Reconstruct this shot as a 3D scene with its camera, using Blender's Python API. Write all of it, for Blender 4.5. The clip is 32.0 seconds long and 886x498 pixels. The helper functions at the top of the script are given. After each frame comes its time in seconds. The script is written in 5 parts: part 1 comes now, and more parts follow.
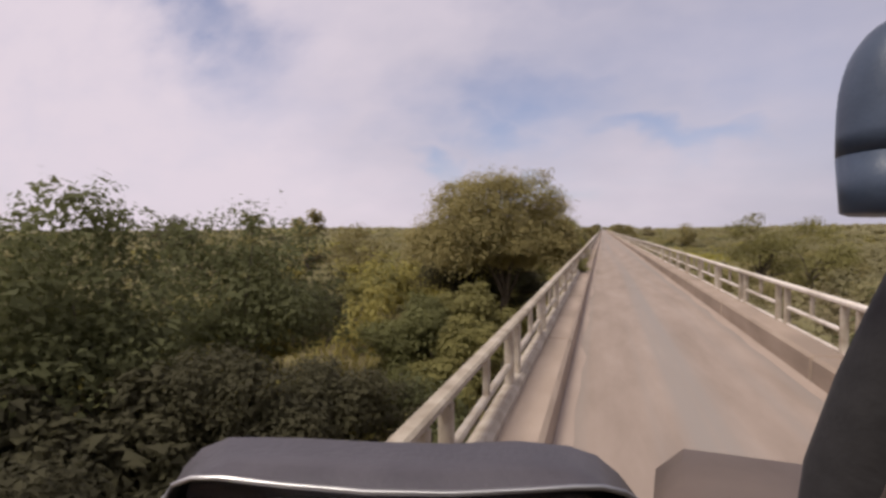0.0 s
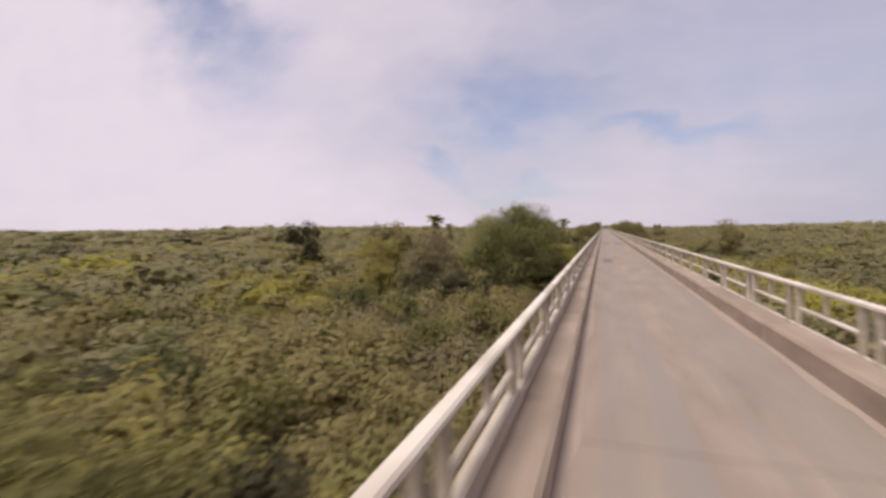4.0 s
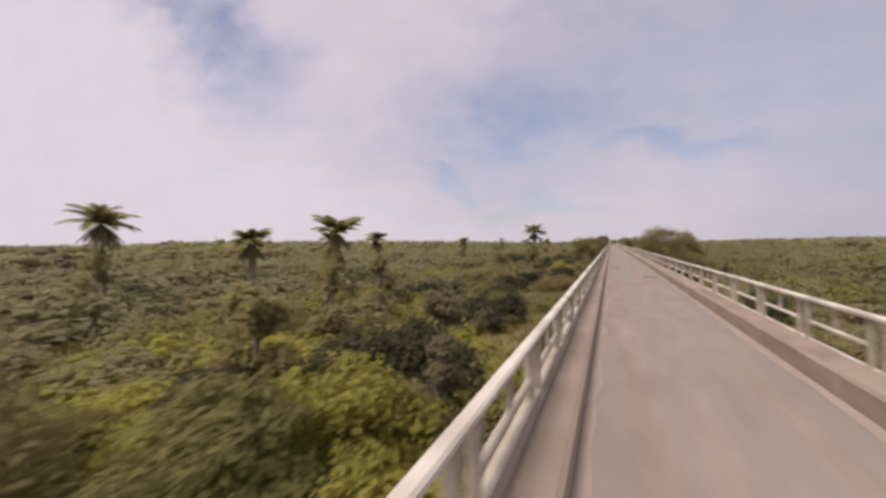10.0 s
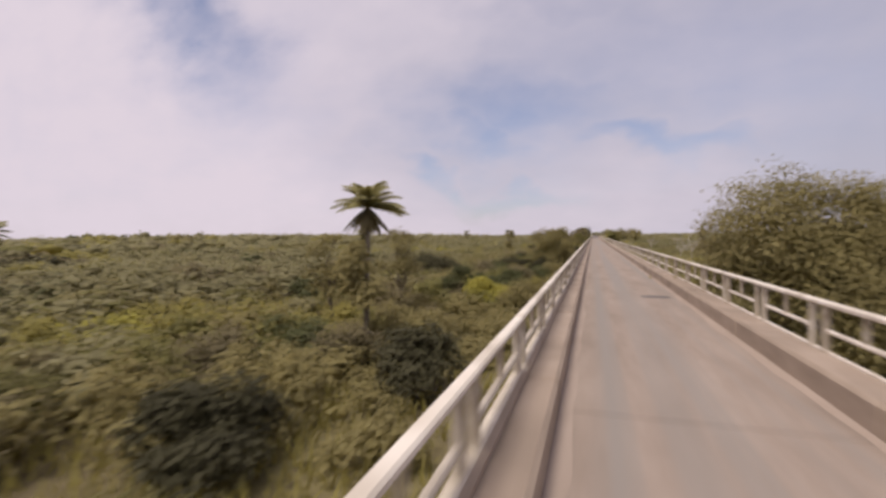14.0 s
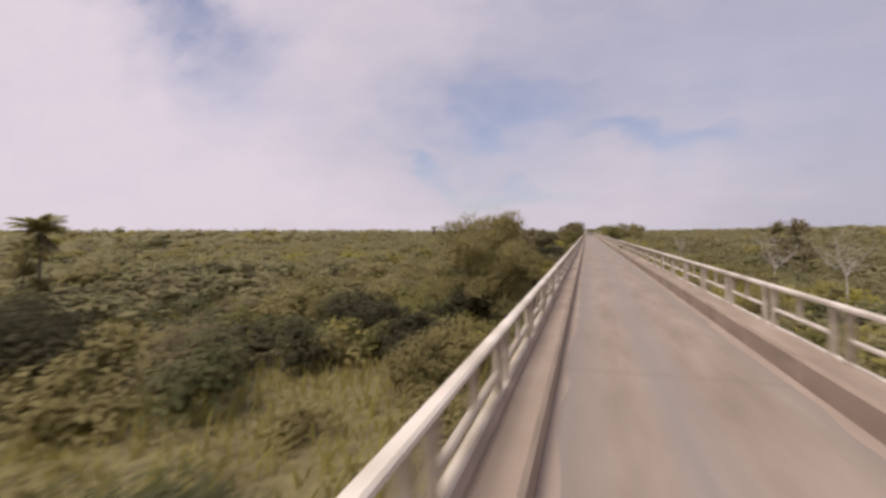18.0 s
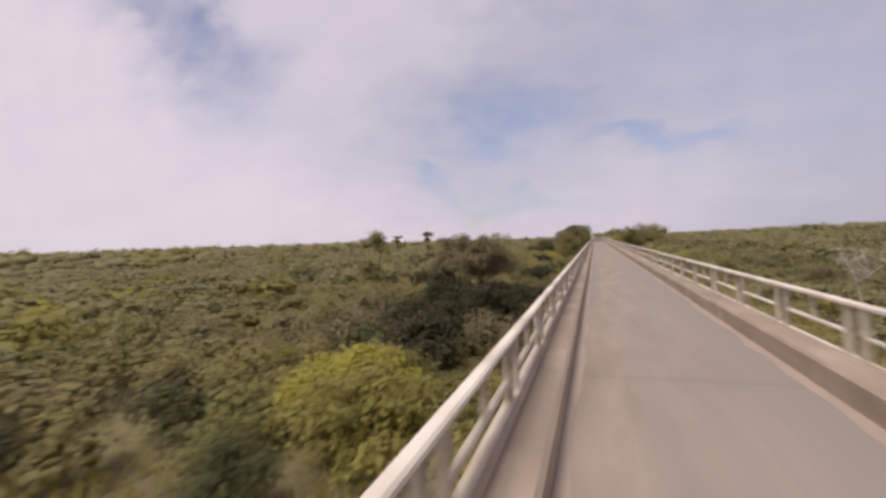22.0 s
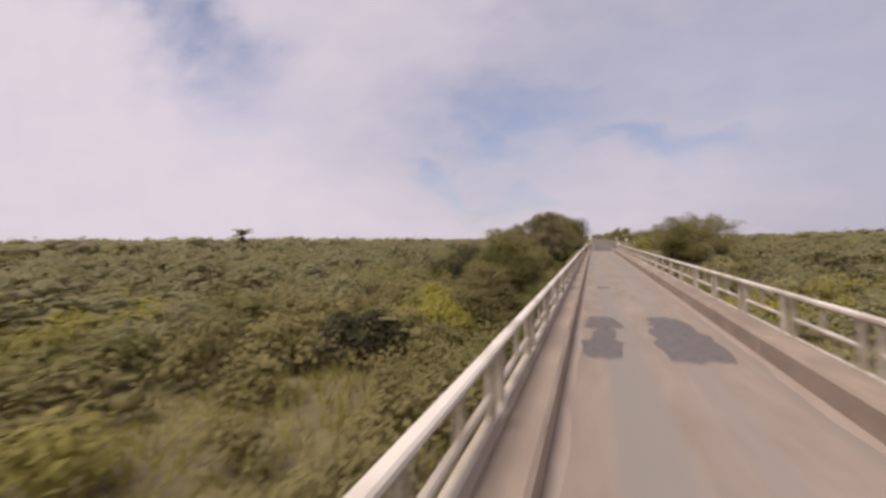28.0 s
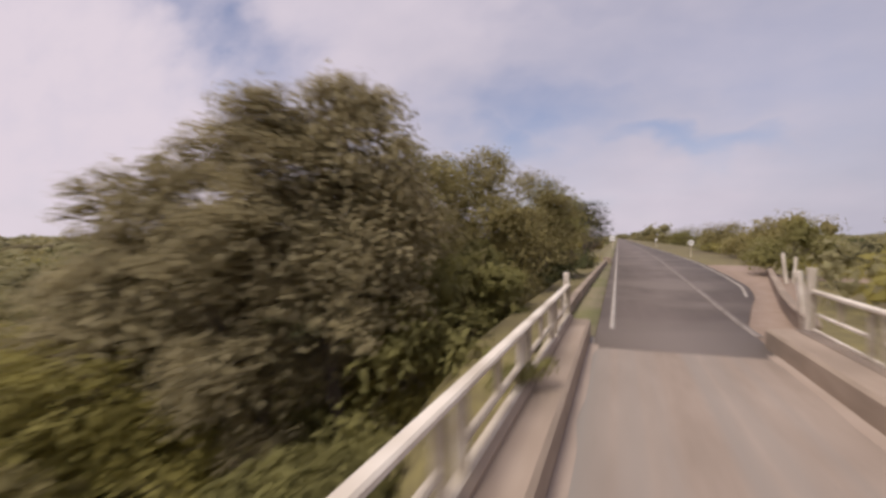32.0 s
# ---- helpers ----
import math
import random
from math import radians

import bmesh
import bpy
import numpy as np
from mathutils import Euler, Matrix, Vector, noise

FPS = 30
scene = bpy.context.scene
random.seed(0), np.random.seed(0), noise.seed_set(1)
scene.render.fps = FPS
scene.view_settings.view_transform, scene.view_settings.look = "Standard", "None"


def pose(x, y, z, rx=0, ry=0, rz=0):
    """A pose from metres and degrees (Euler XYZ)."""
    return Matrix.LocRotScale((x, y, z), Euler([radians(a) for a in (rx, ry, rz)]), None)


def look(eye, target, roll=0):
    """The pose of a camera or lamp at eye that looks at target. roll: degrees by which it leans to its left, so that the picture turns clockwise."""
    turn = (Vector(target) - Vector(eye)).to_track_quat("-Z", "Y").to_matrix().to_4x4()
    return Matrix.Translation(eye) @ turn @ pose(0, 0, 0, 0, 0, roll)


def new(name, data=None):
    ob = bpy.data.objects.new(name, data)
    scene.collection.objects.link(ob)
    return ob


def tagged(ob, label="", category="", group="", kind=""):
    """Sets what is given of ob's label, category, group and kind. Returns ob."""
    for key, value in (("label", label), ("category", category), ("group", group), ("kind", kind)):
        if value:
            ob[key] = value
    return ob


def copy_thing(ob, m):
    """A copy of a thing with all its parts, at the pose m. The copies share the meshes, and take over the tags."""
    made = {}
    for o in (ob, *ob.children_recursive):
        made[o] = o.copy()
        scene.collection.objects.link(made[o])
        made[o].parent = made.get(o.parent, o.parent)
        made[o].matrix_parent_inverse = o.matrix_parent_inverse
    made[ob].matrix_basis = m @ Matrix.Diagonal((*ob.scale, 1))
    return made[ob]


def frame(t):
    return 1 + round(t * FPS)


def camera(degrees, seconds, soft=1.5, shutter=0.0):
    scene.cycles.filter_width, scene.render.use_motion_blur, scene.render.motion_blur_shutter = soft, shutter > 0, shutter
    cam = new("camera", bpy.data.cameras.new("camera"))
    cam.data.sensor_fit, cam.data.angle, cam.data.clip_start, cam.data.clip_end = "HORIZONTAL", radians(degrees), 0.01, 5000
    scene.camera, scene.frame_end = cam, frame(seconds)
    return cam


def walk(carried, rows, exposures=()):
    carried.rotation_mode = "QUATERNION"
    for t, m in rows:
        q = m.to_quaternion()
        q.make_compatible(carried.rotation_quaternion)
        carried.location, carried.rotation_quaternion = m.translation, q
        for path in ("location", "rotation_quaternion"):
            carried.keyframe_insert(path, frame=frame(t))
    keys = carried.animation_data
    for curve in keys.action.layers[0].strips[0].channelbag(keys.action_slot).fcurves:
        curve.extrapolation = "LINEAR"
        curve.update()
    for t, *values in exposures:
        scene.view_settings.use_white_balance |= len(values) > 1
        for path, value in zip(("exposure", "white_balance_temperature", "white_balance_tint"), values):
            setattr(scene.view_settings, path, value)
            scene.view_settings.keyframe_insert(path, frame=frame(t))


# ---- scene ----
PATH = [
    (0, 0.07, 0.00, 2.10, 18.89, -2.40, 0.30), (0.033, 0.07, 0.00, 2.10, 18.89, -2.40, 0.30),
    (0.1, 0.07, 1.30, 2.10, 18.55, -2.30, 0.36), (0.5, 0.07, 6.51, 2.10, 17.20, -1.90, 0.60),
    (1, 0.07, 13.05, 2.10, 18.77, -2.33, 0.70), (1.5, 0.06, 19.61, 2.10, 19.33, -1.70, 0.70),
    (2, 0.06, 26.20, 2.10, 17.07, -2.52, 0.60), (2.5, 0.05, 32.81, 2.10, 19.39, -2.15, 0.80),
    (3, 0.04, 39.45, 2.10, 18.53, -1.40, 1.00), (3.5, 0.02, 46.11, 2.10, 19.27, -2.19, 0.50),
    (5.5, -0.05, 73.01, 2.10, 17.32, -2.85, -0.00), (6, -0.06, 79.80, 2.10, 19.63, -2.50, -0.00),
    (6.5, -0.07, 86.61, 2.10, 20.61, -2.53, 0.30), (7, -0.07, 93.45, 2.10, 18.03, -0.94, 0.30),
    (7.5, -0.07, 100.31, 2.10, 16.29, -2.97, 0.30), (8, -0.06, 107.20, 2.10, 16.95, -2.02, -0.00),
    (8.5, -0.06, 114.11, 2.10, 17.25, -2.69, 0.50), (9, -0.06, 121.05, 2.10, 16.10, -3.00, 0.90),
    (9.5, -0.06, 128.01, 2.10, 18.90, -1.08, 0.70), (10, -0.05, 135.00, 2.10, 19.84, -0.72, 0.50),
    (10.5, -0.05, 142.01, 2.10, 18.28, -1.22, 0.30), (11, -0.05, 149.05, 2.10, 17.52, -1.67, -0.00),
    (11.5, -0.05, 156.11, 2.10, 18.66, -1.04, -0.00), (12, -0.04, 163.20, 2.10, 18.03, -1.46, -0.00),
    (12.5, -0.03, 170.31, 2.10, 16.88, -2.02, -0.00), (13, -0.01, 177.45, 2.10, 16.69, -1.91, -0.10),
    (13.5, 0.01, 184.61, 2.10, 17.84, -1.46, -0.00), (14, 0.02, 191.80, 2.10, 17.84, -1.61, 0.60),
    (14.5, 0.02, 199.01, 2.10, 16.24, -2.02, 0.70), (16.5, 0.02, 228.11, 2.10, 19.15, -1.63, 0.50),
    (17, 0.02, 235.45, 2.10, 17.77, -1.93, 0.90), (17.5, 0.02, 242.81, 2.10, 16.94, -2.08, 0.70),
    (18, 0.02, 250.20, 2.10, 17.20, -2.07, 0.50), (18.5, 0.02, 257.61, 2.10, 17.01, -2.01, 0.70),
    (19, 0.02, 265.05, 2.10, 18.09, -1.23, 1.10), (19.5, 0.01, 272.51, 2.10, 17.83, -2.14, 0.90),
    (20, 0.01, 280.00, 2.10, 19.03, -0.97, 1.40), (20.5, 0.01, 287.51, 2.10, 17.14, -1.93, 1.60),
    (21, 0.02, 295.05, 2.10, 18.79, -0.38, 2.10), (21.5, 0.02, 302.61, 2.10, 17.66, -0.60, 2.20),
    (22, 0.03, 310.20, 2.10, 18.04, -0.90, 2.30), (22.5, 0.04, 317.81, 2.10, 19.65, -1.26, 1.50),
    (23, 0.05, 325.45, 2.10, 17.64, -1.96, 0.80), (23.5, 0.05, 333.11, 2.10, 17.71, -1.97, 1.00),
    (24, 0.06, 340.80, 2.10, 18.78, -0.87, 1.30), (24.5, 0.05, 348.51, 2.10, 18.97, -0.83, 1.20),
    (25, 0.05, 356.25, 2.10, 18.03, -1.44, 1.10), (25.5, 0.05, 364.01, 2.10, 17.20, -1.91, 1.00),
    (27.5, 0.05, 395.31, 2.10, 19.19, -1.15, 0.90), (28, 0.05, 403.20, 2.10, 17.89, -1.16, 0.90),
    (28.5, 0.05, 411.11, 2.10, 17.65, -1.27, 1.00), (29, 0.05, 419.05, 2.10, 18.98, -1.46, 1.00),
    (29.5, 0.05, 427.01, 2.10, 19.05, -2.78, 0.80), (30, 0.05, 435.00, 2.10, 19.46, -1.67, 0.60),
    (30.5, 0.05, 443.01, 2.10, 18.17, -2.06, 0.50), (31, 0.09, 451.05, 2.10, 20.06, -1.70, 0.30),
    (31.5, 0.13, 459.11, 2.10, 20.52, -1.81, 0.40), (32, 0.17, 467.20, 2.10, 20.62, -1.28, 0.50),
]
cam = camera(87.2, 32.0, soft=3.1, shutter=0.5)
walk(cam, [(t, pose(x, y, z, 90 + pitch, roll, yaw)) for t, x, y, z, yaw, pitch, roll in PATH],
     exposures=[(0.0, -0.02), (1.0, 0.0), (2.0, 0.12), (3.2, 0.10), (6.0, -0.04), (32.0, -0.05)])

# plan: the deck's surface is z = 0, the road runs along +y
KERB_L, KERB_R, KERB_H = -0.37, 2.75, 0.375
RAIL_L, RAIL_R = -0.84, 3.20          # centre lines of the two railings
RAIL_TOP, BEAM_TOP = 1.111, 0.475
MID_TOP = 0.715
BAY, TWIN = 2.5, 0.21                   # pairs of posts, and half a pair's distance
START, END = -22.5, 477.5               # the bridge
GROUND = -5.0


# ---- world and light ----
def node(tree, kind, **props):
    n = tree.nodes.new(kind)
    for key, value in props.items():
        setattr(n, key, value)
    return n


def sky_world():
    world = bpy.data.worlds.new("sky")
    scene.world = world
    world.use_nodes = True
    tr = world.node_tree
    tr.nodes.clear()
    ln = tr.links.new

    def val(op, a, b=None, c=None, clamp=False):
        n = node(tr, "ShaderNodeMath", operation=op, use_clamp=clamp)
        for i, v in enumerate((a, b, c)):
            if v is None:
                continue
            if isinstance(v, (int, float)):
                n.inputs[i].default_value = v
            else:
                ln(v, n.inputs[i])
        return n.outputs[0]

    coord = node(tr, "ShaderNodeTexCoord")
    sep = node(tr, "ShaderNodeSeparateXYZ")
    ln(coord.outputs["Generated"], sep.inputs[0])
    dx, dy, dz = sep.outputs
    # cloud layer seen as a plane overhead
    up = val("MAXIMUM", val("ADD", dz, 0.32), 0.02)
    comb = node(tr, "ShaderNodeCombineXYZ")
    ln(val("DIVIDE", dx, up), comb.inputs[0])
    ln(val("DIVIDE", dy, up), comb.inputs[1])

    def cloud_noise(scale, detail, rough, shift):
        m = node(tr, "ShaderNodeMapping")
        m.inputs["Location"].default_value = shift
        ln(comb.outputs[0], m.inputs[0])
        n = node(tr, "ShaderNodeTexNoise")
        n.inputs["Scale"].default_value, n.inputs["Detail"].default_value, n.inputs["Roughness"].default_value = scale, detail, rough
        ln(m.outputs[0], n.inputs["Vector"])
        return n.outputs[0]

    big = cloud_noise(1.0, 5, 0.5, (3.1, 1.7, 0))
    fine = cloud_noise(2.6, 6, 0.6, (8.3, 4.2, 0))
    # the blue gaps between the clouds ahead, by their direction
    ahead = val("MAXIMUM", dy, 0.05)
    u0, v0 = val("DIVIDE", dx, ahead), val("DIVIDE", dz, ahead)
    flat = node(tr, "ShaderNodeCombineXYZ")
    ln(u0, flat.inputs[0]), ln(val("MULTIPLY", v0, 1.6), flat.inputs[1])

    def drift(scale, shift):
        m = node(tr, "ShaderNodeMapping")
        m.inputs["Location"].default_value = shift
        ln(flat.outputs[0], m.inputs[0])
        n = node(tr, "ShaderNodeTexNoise")
        n.inputs["Scale"].default_value, n.inputs["Detail"].default_value, n.inputs["Roughness"].default_value = scale, 4, 0.5
        ln(m.outputs[0], n.inputs["Vector"])
        return val("SUBTRACT", n.outputs[0], 0.5)

    veil = drift(6.0, (1.3, 7.7, 0))
    u = val("ADD", u0, val("MULTIPLY", drift(5.0, (4.1, 0.3, 0)), 0.42))
    v = val("ADD", v0, val("MULTIPLY", drift(5.0, (9.4, 2.6, 0)), 0.22))
    gaps = None
    for cu, cv, ru, rv, turn, depth in GAPS:
        c, s = math.cos(radians(turn)), math.sin(radians(turn))
        pu, pv = val("SUBTRACT", u, cu), val("SUBTRACT", v, cv)
        a = val("DIVIDE", val("ADD", val("MULTIPLY", pu, c), val("MULTIPLY", pv, s)), ru)
        b = val("DIVIDE", val("SUBTRACT", val("MULTIPLY", pv, c), val("MULTIPLY", pu, s)), rv)
        r2 = val("ADD", val("MULTIPLY", a, a), val("MULTIPLY", b, b))
        g = val("MULTIPLY", val("EXPONENT", val("MULTIPLY", r2, -1.0)), depth)
        gaps = g if gaps is None else val("MAXIMUM", gaps, g)
    front = val("MULTIPLY", val("SUBTRACT", dy, 0.15), 3.0, clamp=True)
    gaps = val("MULTIPLY", val("MULTIPLY", gaps, front), val("ADD", 1.0, val("MULTIPLY", veil, 1.6)))
    holes = val("MULTIPLY", val("MULTIPLY", val("SUBTRACT", 0.47, big), 3.0, clamp=True), val("SUBTRACT", 1.0, front))
    thin = val("MULTIPLY", val("ADD", veil, val("SUBTRACT", fine, 0.5)), 0.22)
    cover = val("SUBTRACT", val("SUBTRACT", val("ADD", 0.98, thin), gaps), holes, clamp=True)
    cover = val("MAXIMUM", cover, 0.05)

    sky = node(tr, "ShaderNodeTexSky", sky_type="NISHITA", sun_disc=False)
    sky.sun_elevation, sky.sun_rotation = radians(SUN_UP), radians(SUN_TURN)
    sky.dust_density, sky.ozone_density = 1.0, 4.0
    blue = node(tr, "ShaderNodeBackground")
    blue.inputs[1].default_value = 0.11
    tint = node(tr, "ShaderNodeMix", data_type="RGBA", blend_type="MULTIPLY")
    tint.inputs[0].default_value, tint.inputs[7].default_value = 1.0, (1.06, 0.965, 1.03, 1)
    ln(sky.outputs[0], tint.inputs[6])
    ln(tint.outputs[2], blue.inputs[0])
    cloud = node(tr, "ShaderNodeBackground")
    tone = node(tr, "ShaderNodeMix", data_type="RGBA")
    tone.inputs[6].default_value = (0.52, 0.488, 0.58, 1)
    tone.inputs[7].default_value = (0.765, 0.673, 0.75, 1)
    shade = val("ADD", val("MULTIPLY", val("SUBTRACT", big, 0.5), 1.5), val("MULTIPLY", u, -0.75))
    ln(val("ADD", shade, 0.38, clamp=True), tone.inputs[0])
    ln(tone.outputs[2], cloud.inputs[0])
    cloud.inputs[1].default_value = 1.0
    mix = node(tr, "ShaderNodeMixShader")
    ln(cover, mix.inputs[0])
    ln(blue.outputs[0], mix.inputs[1])
    ln(cloud.outputs[0], mix.inputs[2])
    out = node(tr, "ShaderNodeOutputWorld")
    ln(mix.outputs[0], out.inputs[0])


SUN_UP, SUN_TURN = 60.0, -158.0          # degrees; the turn is from +y towards +x
GAPS = [  # across, up, half sizes, turn, depth
    (-1.02, 0.58, 0.34, 0.13, -42, 0.66),
    (-0.85, 0.44, 0.11, 0.08, -50, 0.45),
    (-0.14, 0.29, 0.27, 0.105, -6, 0.55),
    (-0.22, 0.22, 0.12, 0.070, -20, 0.55),
    (-0.33, 0.14, 0.10, 0.030, -33, 0.55),
    (0.13, 0.177, 0.17, 0.034, -7, 0.52),
    (-0.17, 0.088, 0.13, 0.020, -4, 0.45),
    (0.20, 0.34, 0.45, 0.15, -10, 0.34),
    (-0.05, 0.46, 0.25, 0.06, -6, 0.30),
]
sky_world()
sun_data = bpy.data.lights.new("sun", "SUN")
sun_data.energy, sun_data.angle, sun_data.color = 3.1, radians(18), (1.0, 0.92, 0.82)
sun = new("sun", sun_data)
up, az = radians(SUN_UP), radians(SUN_TURN)
sun_way = Vector((math.sin(az) * math.cos(up), math.cos(az) * math.cos(up), math.sin(up)))
sun.matrix_world = look((0, 0, 60), Vector((0, 0, 60)) - sun_way)


# ---- materials ----
def material(name, ramp, scale=4.0, detail=6, rough=0.9, bump=0.0, bump_scale=30.0, stretch=(1, 1, 1), vary=0.0, island=0.0,
             second=None, second_scale=0.3, second_stretch=(1, 1, 1), metal=0.0, through_light=0.0):
    """A surface whose colour runs over ramp by noise; second: a colour laid on in large patches."""
    m = bpy.data.materials.new(name)
    m.use_nodes = True
    tr = m.node_tree
    ln = tr.links.new
    bsdf = tr.nodes["Principled BSDF"]
    bsdf.inputs["Roughness"].default_value, bsdf.inputs["Metallic"].default_value = rough, metal
    geo = node(tr, "ShaderNodeNewGeometry")
    mapping = node(tr, "ShaderNodeMapping")
    mapping.inputs["Scale"].default_value = stretch
    ln(geo.outputs["Position"], mapping.inputs[0])
    tex = node(tr, "ShaderNodeTexNoise")
    tex.inputs["Scale"].default_value, tex.inputs["Detail"].default_value = scale, detail
    tex.inputs["Roughness"].default_value = 0.6
    ln(mapping.outputs[0], tex.inputs["Vector"])
    fac = tex.outputs[0]
    for amount, kind, socket in ((vary, "ShaderNodeObjectInfo", "Random"), (island, "ShaderNodeNewGeometry", "Random Per Island")):
        if amount:
            info = node(tr, kind)
            a = node(tr, "ShaderNodeMath", operation="MULTIPLY_ADD")
            ln(info.outputs[socket], a.inputs[0])
            a.inputs[1].default_value, a.inputs[2].default_value = amount, -amount / 2
            b = node(tr, "ShaderNodeMath", operation="ADD")
            ln(fac, b.inputs[0]), ln(a.outputs[0], b.inputs[1])
            fac = b.outputs[0]
    cr = node(tr, "ShaderNodeValToRGB")
    els = cr.color_ramp.elements
    while len(els) < len(ramp):
        els.new(0.5)
    for e, (at, col) in zip(els, ramp):
        e.position, e.color = at, (*col, 1)
    ln(fac, cr.inputs[0])
    colour = cr.outputs[0]
    if second:
        tex2 = node(tr, "ShaderNodeTexNoise")
        tex2.inputs["Scale"].default_value, tex2.inputs["Detail"].default_value = second_scale, 3
        map2 = node(tr, "ShaderNodeMapping")
        map2.inputs["Scale"].default_value = second_stretch
        ln(geo.outputs["Position"], map2.inputs[0]), ln(map2.outputs[0], tex2.inputs["Vector"])
        cr2 = node(tr, "ShaderNodeValToRGB")
        cr2.color_ramp.elements[0].position, cr2.color_ramp.elements[1].position = 0.45, 0.62
        ln(tex2.outputs[0], cr2.inputs[0])
        mx = node(tr, "ShaderNodeMix", data_type="RGBA")
        mx.inputs[7].default_value = (*second, 1)
        ln(cr2.outputs[0], mx.inputs[0]), ln(colour, mx.inputs[6])
        colour = mx.outputs[2]
    ln(colour, bsdf.inputs["Base Color"])
    if bump:
        bt = node(tr, "ShaderNodeTexNoise")
        bt.inputs["Scale"].default_value, bt.inputs["Detail"].default_value = bump_scale, 5
        ln(mapping.outputs[0], bt.inputs["Vector"])
        bp = node(tr, "ShaderNodeBump")
        bp.inputs["Strength"].default_value, bp.inputs["Distance"].default_value = bump, 0.02
        ln(bt.outputs[0], bp.inputs["Height"]), ln(bp.outputs[0], bsdf.inputs["Normal"])
    if through_light:
        tl = node(tr, "ShaderNodeBsdfTranslucent")
        ln(colour, tl.inputs[0])
        ms = node(tr, "ShaderNodeMixShader")
        ms.inputs[0].default_value = through_light
        ln(bsdf.outputs[0], ms.inputs[1]), ln(tl.outputs[0], ms.inputs[2])
        ln(ms.outputs[0], tr.nodes["Material Output"].inputs[0])
    return m


def leaf_material(name, mid):
    dark, light = [c * 0.70 for c in mid], [c * 1.26 for c in mid]
    return material(name, [(0.25, dark), (0.5, mid), (0.78, light)], scale=1.1, detail=6, rough=0.85, vary=0.26, island=0.08,
                    bump=0.3, bump_scale=7.0, through_light=0.52)


LEAF = {
    "olive": leaf_material("olive leaves", (0.302, 0.256, 0.108)),
    "green": leaf_material("green leaves", (0.248, 0.226, 0.080)),
    "yellow": leaf_material("yellow green leaves", (0.345, 0.300, 0.090)),
    "lime": leaf_material("bright yellow green leaves", (0.410, 0.368, 0.080)),
    "dry": leaf_material("dry grey brown leaves", (0.258, 0.216, 0.118)),
    "grey": leaf_material("pale grey olive leaves", (0.355, 0.300, 0.168)),
    "deep": leaf_material("deep green leaves", (0.128, 0.132, 0.054)),
    # for dark trees, and for bushes that carry shade in their colour
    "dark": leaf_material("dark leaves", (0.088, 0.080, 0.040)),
    "mid": leaf_material("mid green leaves", (0.178, 0.177, 0.066)),
    "palm": leaf_material("palm fronds", (0.360, 0.325, 0.150)),
    # lighter, bluer base colour: distance haze put into the leaves
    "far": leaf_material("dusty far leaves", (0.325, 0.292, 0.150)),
}
BARK = material("bark", [(0.3, (0.07, 0.055, 0.04)), (0.7, (0.16, 0.13, 0.10))], scale=9, stretch=(1, 1, 0.25), bump=0.5)
TWIG = material("dead twigs", [(0.3, (0.16, 0.13, 0.10)), (0.7, (0.30, 0.26, 0.21))], scale=9, bump=0.3)
PALE = material("bleached dead wood", [(0.3, (0.42, 0.37, 0.32)), (0.7, (0.60, 0.55, 0.50))], scale=6, bump=0.3)
CONCRETE = material("dusty road concrete", [(0.25, (0.222, 0.172, 0.136)), (0.5, (0.292, 0.228, 0.185)), (0.75, (0.356, 0.284, 0.235))],
                    scale=1.2, detail=9, stretch=(1.3, 0.30, 1), bump=0.3, bump_scale=60, second=(0.258, 0.223, 0.196), second_scale=1.4,
                    second_stretch=(1, 0.010, 1))
WALK = material("walkway concrete", [(0.25, (0.262, 0.200, 0.154)), (0.5, (0.325, 0.250, 0.194)), (0.75, (0.385, 0.302, 0.240))],
                scale=2.2, stretch=(1, 0.3, 1), bump=0.3, bump_scale=50, vary=0.15, second=(0.25, 0.192, 0.148), second_scale=0.5)
# kerb concrete; also the shade tone on the left base beam's side
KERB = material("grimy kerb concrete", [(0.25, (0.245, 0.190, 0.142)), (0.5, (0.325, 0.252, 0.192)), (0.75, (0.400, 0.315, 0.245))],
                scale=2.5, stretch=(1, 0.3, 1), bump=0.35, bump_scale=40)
PAINT = material("weathered white paint", [(0.2, (0.44, 0.37, 0.29)), (0.42, (0.69, 0.61, 0.52)), (0.7, (0.80, 0.73, 0.65))],
                 scale=3.5, rough=0.7, bump=0.15, second=(0.52, 0.45, 0.37), second_scale=1.1)
# worn paint, kept darker for the shaded sides of the left railing
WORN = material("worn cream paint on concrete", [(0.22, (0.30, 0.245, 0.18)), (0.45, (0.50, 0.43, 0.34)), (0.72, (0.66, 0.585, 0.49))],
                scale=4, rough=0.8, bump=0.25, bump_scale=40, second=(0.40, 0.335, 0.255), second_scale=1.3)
POST = material("weathered tan concrete with flaked paint", [(0.25, (0.26, 0.21, 0.155)), (0.5, (0.40, 0.34, 0.265)), (0.75, (0.54, 0.48, 0.41))],
                scale=5, rough=0.85, bump=0.3, bump_scale=40, vary=0.2)
PATCH = material("tar patch", [(0.3, (0.108, 0.092, 0.086)), (0.7, (0.176, 0.152, 0.142))], scale=5, rough=0.85, bump=0.4)
ASPHALT = material("asphalt", [(0.3, (0.104, 0.082, 0.073)), (0.7, (0.148, 0.117, 0.105))], scale=0.7, stretch=(1.5, 0.2, 1), bump=0.4,
                   bump_scale=90, second=(0.175, 0.142, 0.126), second_scale=0.25)
